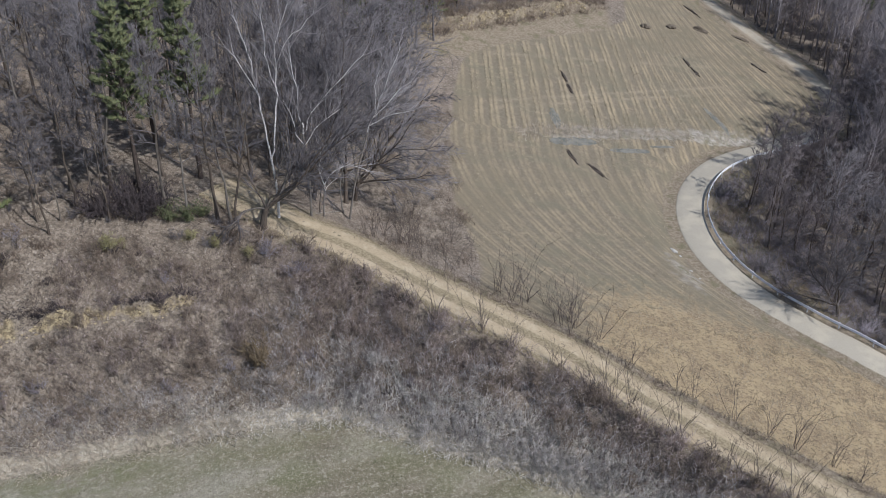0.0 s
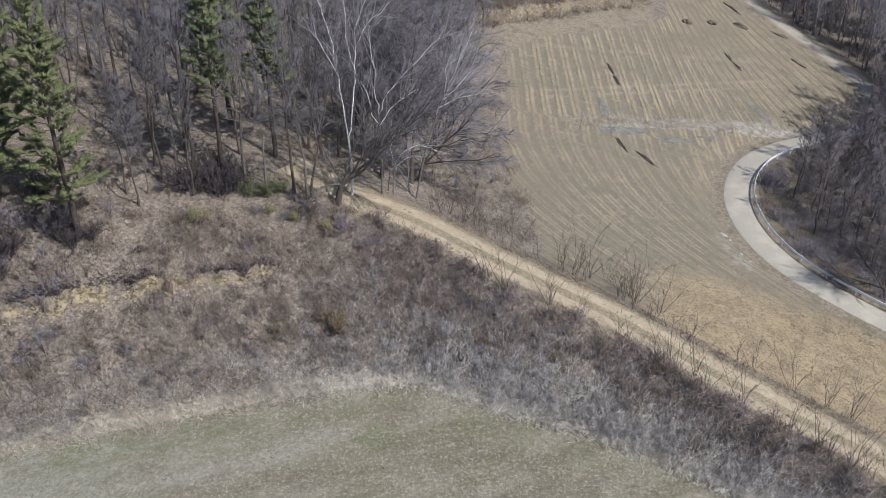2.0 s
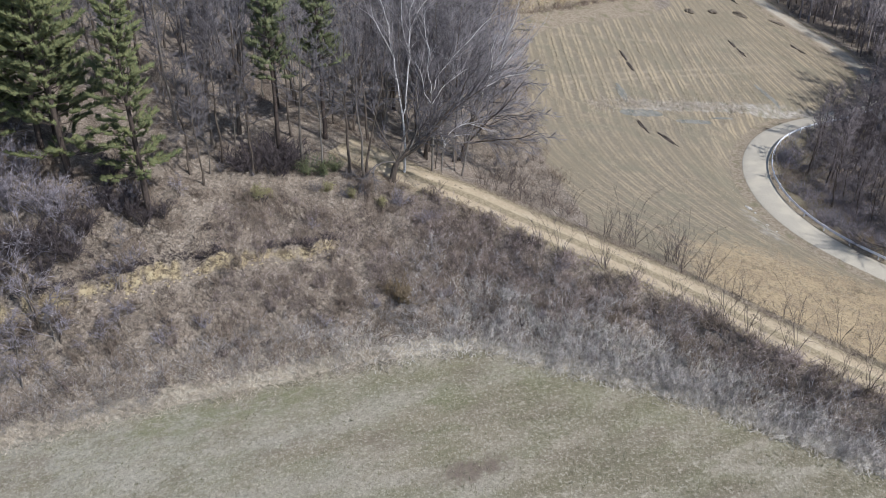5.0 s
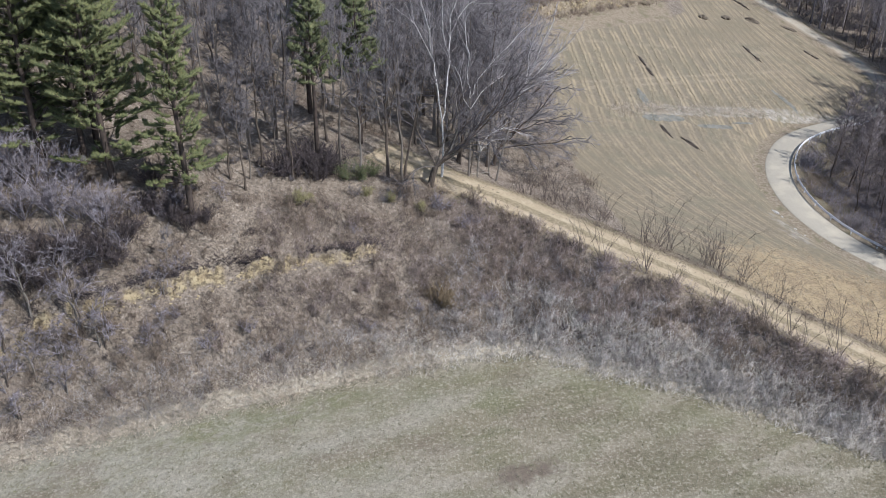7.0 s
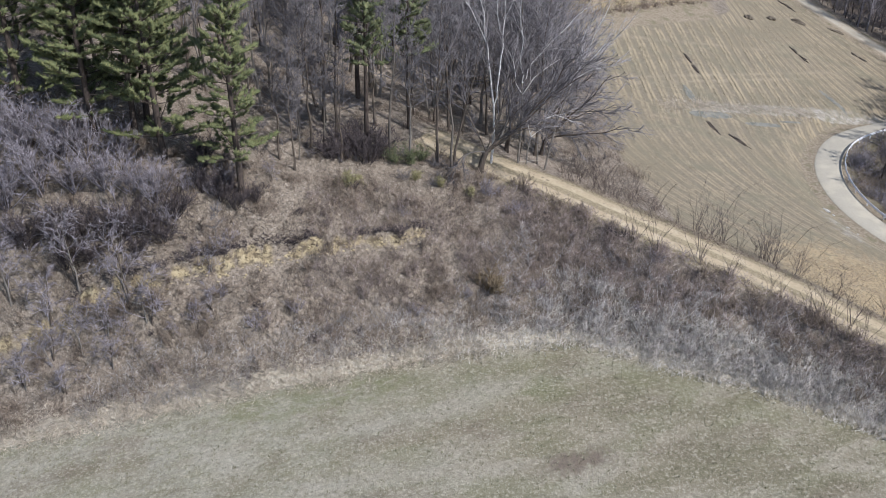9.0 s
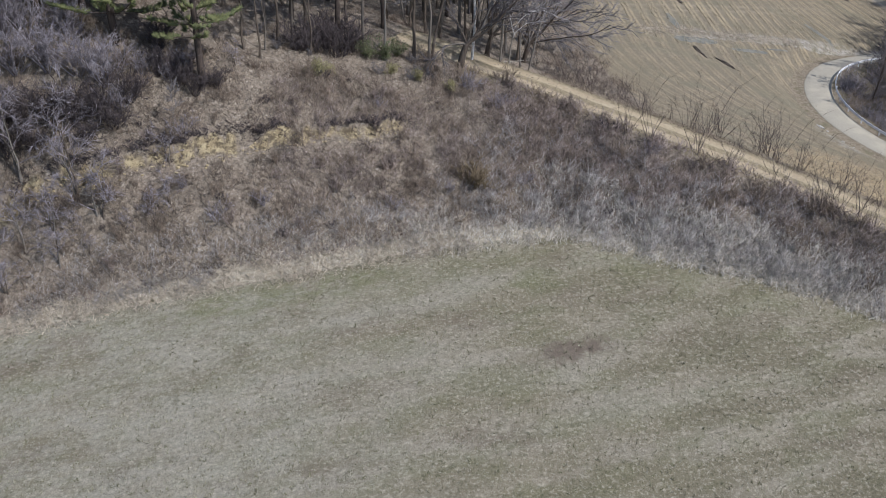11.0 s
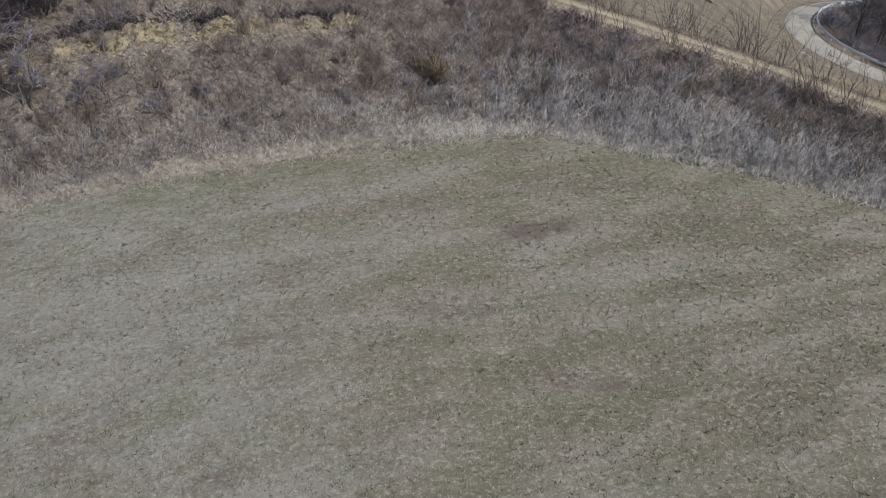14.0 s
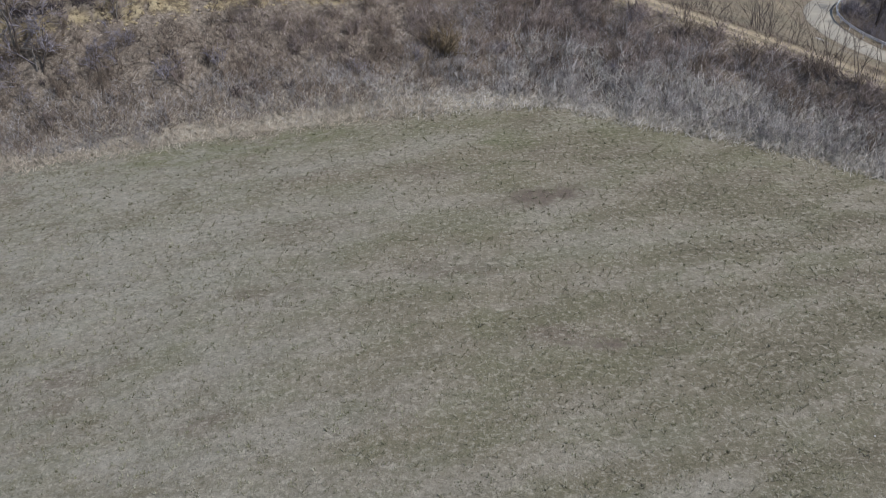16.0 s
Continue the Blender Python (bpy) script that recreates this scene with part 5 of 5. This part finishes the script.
for i, (x0, y0, x1, y1) in enumerate(((16.8, 122.9, 17.2, 120.6), (17.1, 119.8, 17.8, 117.4), (15.4, 102.7, 16.4, 100.0), (17.6, 100.6, 19.7, 97.8), (37.8, 135.6, 38.2, 133.6), (38.5, 133.0, 39.1, 130.8), (49.8, 139.1, 50.6, 138.0), (50.8, 137.7, 51.5, 136.8), (42.7, 157.4, 44.6, 154.0))):
    ob = lump("soil_ridge", i + 1, (math.hypot(x1 - x0, y1 - y0) / 2.1, 0.22, 0.17), M_SOIL, "long dark ridge of turned soil on the stubble", "soil heap", "dark soil ridges on the field", 0.95, 4)
    lay(ob, (x0 + x1) / 2, (y0 + y1) / 2, math.degrees(math.atan2(y1 - y0, x1 - x0)), 0.0)
for i, (x, y, a, b, h) in enumerate(((33.1, 144.9, 0.85, 0.7, 0.6), (37.9, 146.9, 0.8, 0.65, 0.55), (43.4, 148.2, 1.5, 0.7, 0.6), (50.6, 148.9, 1.7, 0.6, 0.4))):
    ob = lump("compost_heap", i + 20, (a, b, h), M_PILE, "brown heap of compost standing on the stubble field", "heap", "heaps on the field", 0.3)
    lay(ob, x, y, -20, 0.05)
for i, (x, y, s) in enumerate(((25.6, 84.5, 0.42), (25.3, 84.9, 0.25), (26.1, 83.8, 0.2), (26.6, 80.8, 0.22), (27.3, 79.6, 0.18), (3.5, 22.7, 0.07), (17.8, 50.4, 0.22), (16.9, 50.9, 0.25), (-1.0, 41.0, 0.05))):
    ob = lump("stone", i + 40, (s, s * 0.8, s * 0.6), M_STONE, "small pale stone lying on the ground", "stone", "pale stones", 0.3, 2)
    lay(ob, x, y, i * 50, 0.0)


def puddle(seed, x0, y0, x1, y1, wide):
    """A flat wet patch that follows the ground."""
    r = np.random.default_rng(seed)
    k, m = 16, 7
    d = np.array((x1 - x0, y1 - y0))
    ln = np.linalg.norm(d)
    d = d / ln
    nn = np.array((-d[1], d[0]))
    v = []
    for i in range(k + 1):
        u = i / k
        w = wide * (0.25 + 0.75 * math.sin(math.pi * u) ** 0.5) * r.uniform(0.7, 1.2)
        for j in range(m):
            p = np.array((x0, y0)) + d * ln * u + nn * w * (j / (m - 1) - 0.5)
            v.append((p[0], p[1], float(land(*p)) + 0.03))
    f = [(i * m + j, (i + 1) * m + j, (i + 1) * m + j + 1, i * m + j + 1) for i in range(k) for j in range(m - 1)]
    tagged(new("puddle", mesh_of("puddle", v, f, M_WET)), "shallow wet grey patch on the field", "puddle", kind="structure")


for i, q in enumerate(((14.3, 112.4, 14.8, 107.3, 1.2), (37.6, 120.8, 40.0, 115.0, 1.0), (13.2, 104.0, 19.6, 105.8, 1.9), (21.2, 104.5, 26.8, 106.0, 1.1), (27.0, 107.2, 30.6, 108.4, 0.5))):
    puddle(i, *q)

# ---- fallen branches ----
for i, (x, y, ln, a) in enumerate(((-46.8, 54.2, 2.6, -12), (13.2, 53.8, 4.0, 200), (-0.2, 72.0, 2.6, -60), (2.2, 69.6, 2.0, -50), (-12.4, 74.0, 2.2, 10))):
    r = np.random.default_rng(300 + i)
    root = thing("fallen_branch", "bleached fallen branch lying in the brush", "branch", "fallen branches")
    w = Tubes()
    l1 = limb(r, (0, 0, 0.25), (1, 0, 0.06), ln, 5, 0.0, 0.12)
    w.tube(l1, np.linspace(0.06, 0.02, 6), 6)
    for _ in range(5):
        q, d = along(l1, r.uniform(0.3, 0.95))
        w.tube(limb(r, q, swing(r, d, 0.7), ln * 0.3, 2, 0.1, 0.2), np.linspace(0.025, 0.008, 3), 4)
    part("bough", w.mesh("bough", M_DEADWOOD), root)
    stand(root, x, y, a, first=True)

# ---- sandy clods below the ledge ----
def clods(name, count, seed, place, label, size):
    r = np.random.default_rng(seed)
    v, f, n0 = [], [], 0
    base = bmesh.new()
    bmesh.ops.create_icosphere(base, subdivisions=1, radius=1.0)
    bv = np.array([tuple(q.co) for q in base.verts])
    bf = np.array([[q.index for q in p.verts] for p in base.faces])
    base.free()
    for _ in range(count):
        x, y = place(r)
        s = r.uniform(*size)
        q = bv * (1 + r.normal(0, 0.18, (len(bv), 1))) * s * np.array((1.2, 0.9, 0.7)) * r.uniform(0.7, 1.3, 3)
        v.append(q + np.array((x, y, float(land(x, y)) - s * 0.15)))
        f.append(bf + n0)
        n0 += len(bv)
    tagged(new(name, mesh_of(name, np.concatenate(v), np.concatenate(f), M_SAND)), label, "sand bank", kind="stuff")


def on_ledge(r):
    x = -52 + 30 * r.random() ** 1.4
    return x, float(ledge_line(x)) - 0.15 - abs(r.normal(0.1, 0.3))


clods("sandy_clods", 300, 31, on_ledge, "crumbling yellow sandy clods of an eroded ledge", (0.04, 0.14))


def on_far_scarp(r):
    x = r.uniform(-4, 23)
    return x, 130.4 + 0.75 * (x - 1) + r.normal(0, 0.5)


clods("sandy_clods", 160, 32, on_far_scarp, "yellow sandy clods of a scarp above the field", (0.1, 0.25))

# ---- brush, stubble and grass blades ----
def in_field(r, n):
    out = []
    while len(out) < n:
        x, y = r.uniform(2, 62), r.uniform(64, 172)
        if x > lerp_table(y, FIELD_LEFT) + 0.8 and y > lerp_table(x, TRACK) + 4 and road_side(x, y) < -2.8:
            out.append((x, y))
    return np.array(out)


def where(box, test):
    """A picker of random places in a box that pass a test."""
    def pick(r, n):
        out = []
        while len(out) < n:
            x, y = r.uniform(*box[:2]), r.uniform(*box[2:])
            if test(x, y):
                out.append((x, y))
        return np.array(out)
    return pick


def stubble():
    r = np.random.default_rng(51)
    p = in_field(r, 6500)
    p = p[r.random(len(p)) < 0.3 + 0.7 * smooth(98, 108, p[:, 1])]
    u = row_coordinate(p[:, 0], p[:, 1])
    k = np.round(u / FURROW) * FURROW + 0.52 + np.where(r.random(len(u)) < 0.5, 0.32, -0.32)
    p[:, 0] += k - u
    p = np.repeat(p, 5, 0) + r.normal(0, 0.10, (len(p) * 5, 2)) * np.array((1, 7))
    z = land(p[:, 0], p[:, 1])
    m = len(p)
    a = np.c_[p, z - 0.02]
    b = a + np.c_[r.normal(0, 0.12, (m, 2)), r.uniform(0.10, 0.26, m)]
    t = Tubes()
    t.sticks(a, b, 0.03)
    tagged(new("stubble", t.mesh("stubble", M_STRAW)), "pale dry maize stubble standing in curved rows", "stubble", kind="stuff")


stubble()
brush("dry_grass", 300, lambda r, n: (lambda x: np.c_[x, 102.2 + 0.30 * x + r.normal(0, 0.8, n)])(r.uniform(9, 33, n)), (0.2, 0.5), 11, M_TAN, "tufts of pale dry grass along the wet ditch", "grass", 61, lean=0.6, thick=0.016)
brush("dry_grass", 900, where((14, 46, 46, 70), lambda x, y: road_side(x, y) < -2.6 and y > lerp_table(x, TRACK) + 3.2), (0.15, 0.4), 9, M_STRAW, "tufts of golden dry grass between track and road", "grass", 62, lean=0.6, thick=0.018)
brush("wood_brush", 150, lambda r, n: (lambda x: np.c_[x, lerp_table(x, TRACK) + r.normal(2.9, 0.25, n)])(r.uniform(-8, 36, n)), (0.2, 0.6), 12, M_BRUSH, "low brown weeds along the berm between track and field", "brush", 70, clump=0.3)
brush("dry_grass", 200, lambda r, n: (lambda x: np.c_[x, lerp_table(x, TRACK) + r.uniform(2.3, 3.6, n)])(r.uniform(-14, 34, n)), (0.15, 0.45), 10, M_STRAW, "dry weeds on the verge of the track", "grass", 63)
brush("wood_brush", 150, where((-8, 3, 72, 110), lambda x, y: x < lerp_table(y, FIELD_LEFT) + 0.8 and y > lerp_table(x, TRACK) + 4), (0.5, 1.5), 16, M_BRUSH, "brown brush along the edge of the stubble field", "brush", 69)
brush("wood_brush", 620, where((-78, -18, 63, 90), lambda x, y: abs(y - lerp_table(x, TRACK)) > 2.3 or x < -23.5), (0.4, 1.4), 16, M_BRUSH, "leafless undergrowth among the trees", "brush", 64)
brush("wood_brush", 320, where((31, 60, 60, 120), lambda x, y: 2.7 < road_side(x, y) < 14), (0.8, 2.2), 22, M_LILAC, "silver-grey leafless undergrowth beside the guardrail", "brush", 68)
brush("wood_brush", 560, where((31, 68, 60, 122), lambda x, y: road_side(x, y) > 3.0), (0.5, 1.6), 18, M_BRUSH, "leafless undergrowth inside the road's bend", "brush", 65)

brush("wood_brush", 330, lambda r, n: (lambda x: np.c_[x, 130.4 + 0.75 * (x - 1) + r.uniform(-1.5, 9, n)])(r.uniform(-6, 27, n)), (0.7, 2.0), 16, M_BRUSH, "brown leafless brush above and below the far scarp", "brush", 66, thick=0.022)
brush("wood_brush", 300, where((30, 60, 60, 118), lambda x, y: 2.6 < road_side(x, y) < 9), (0.25, 0.8), 14, M_OLIVE, "olive weeds behind the guardrail", "brush", 67)


def blades():
    """Tufts of short leaning blades, denser where the camera comes low."""
    r = np.random.default_rng(71)
    n, per = 30000, 6
    y = 14 + 43 * r.random(n) ** 1.2
    x = r.uniform(-62, 26, n)
    ok = y < lerp_table(x, EDGE) + 0.3
    x, y = np.repeat(x[ok], per), np.repeat(y[ok], per)
    m = len(x)
    az = r.uniform(0, 6.28, m)
    reach, size = r.uniform(0.02, 0.09, m), np.repeat(r.uniform(0.6, 1.4, m // per), per)
    x, y = x + np.cos(az) * reach, y + np.sin(az) * reach
    z = land(x, y)
    w, h = r.uniform(0.012, 0.026, m) * size, r.uniform(0.05, 0.13, m) * size
    tip = np.c_[x + np.cos(az) * h * r.uniform(0.3, 1.3, m), y + np.sin(az) * h * r.uniform(0.3, 1.3, m), z + h]
    dx, dy = -np.sin(az) * w, np.cos(az) * w
    v = np.stack([np.c_[x - dx, y - dy, z - 0.01], np.c_[x + dx, y + dy, z - 0.01], tip], 1).reshape(-1, 3)
    tagged(new("grass_blades", mesh_of("grass_blades", v, np.arange(3 * m).reshape(-1, 3), M_BLADE, False)), "short half-dry meadow grass", "grass", kind="stuff")


blades()
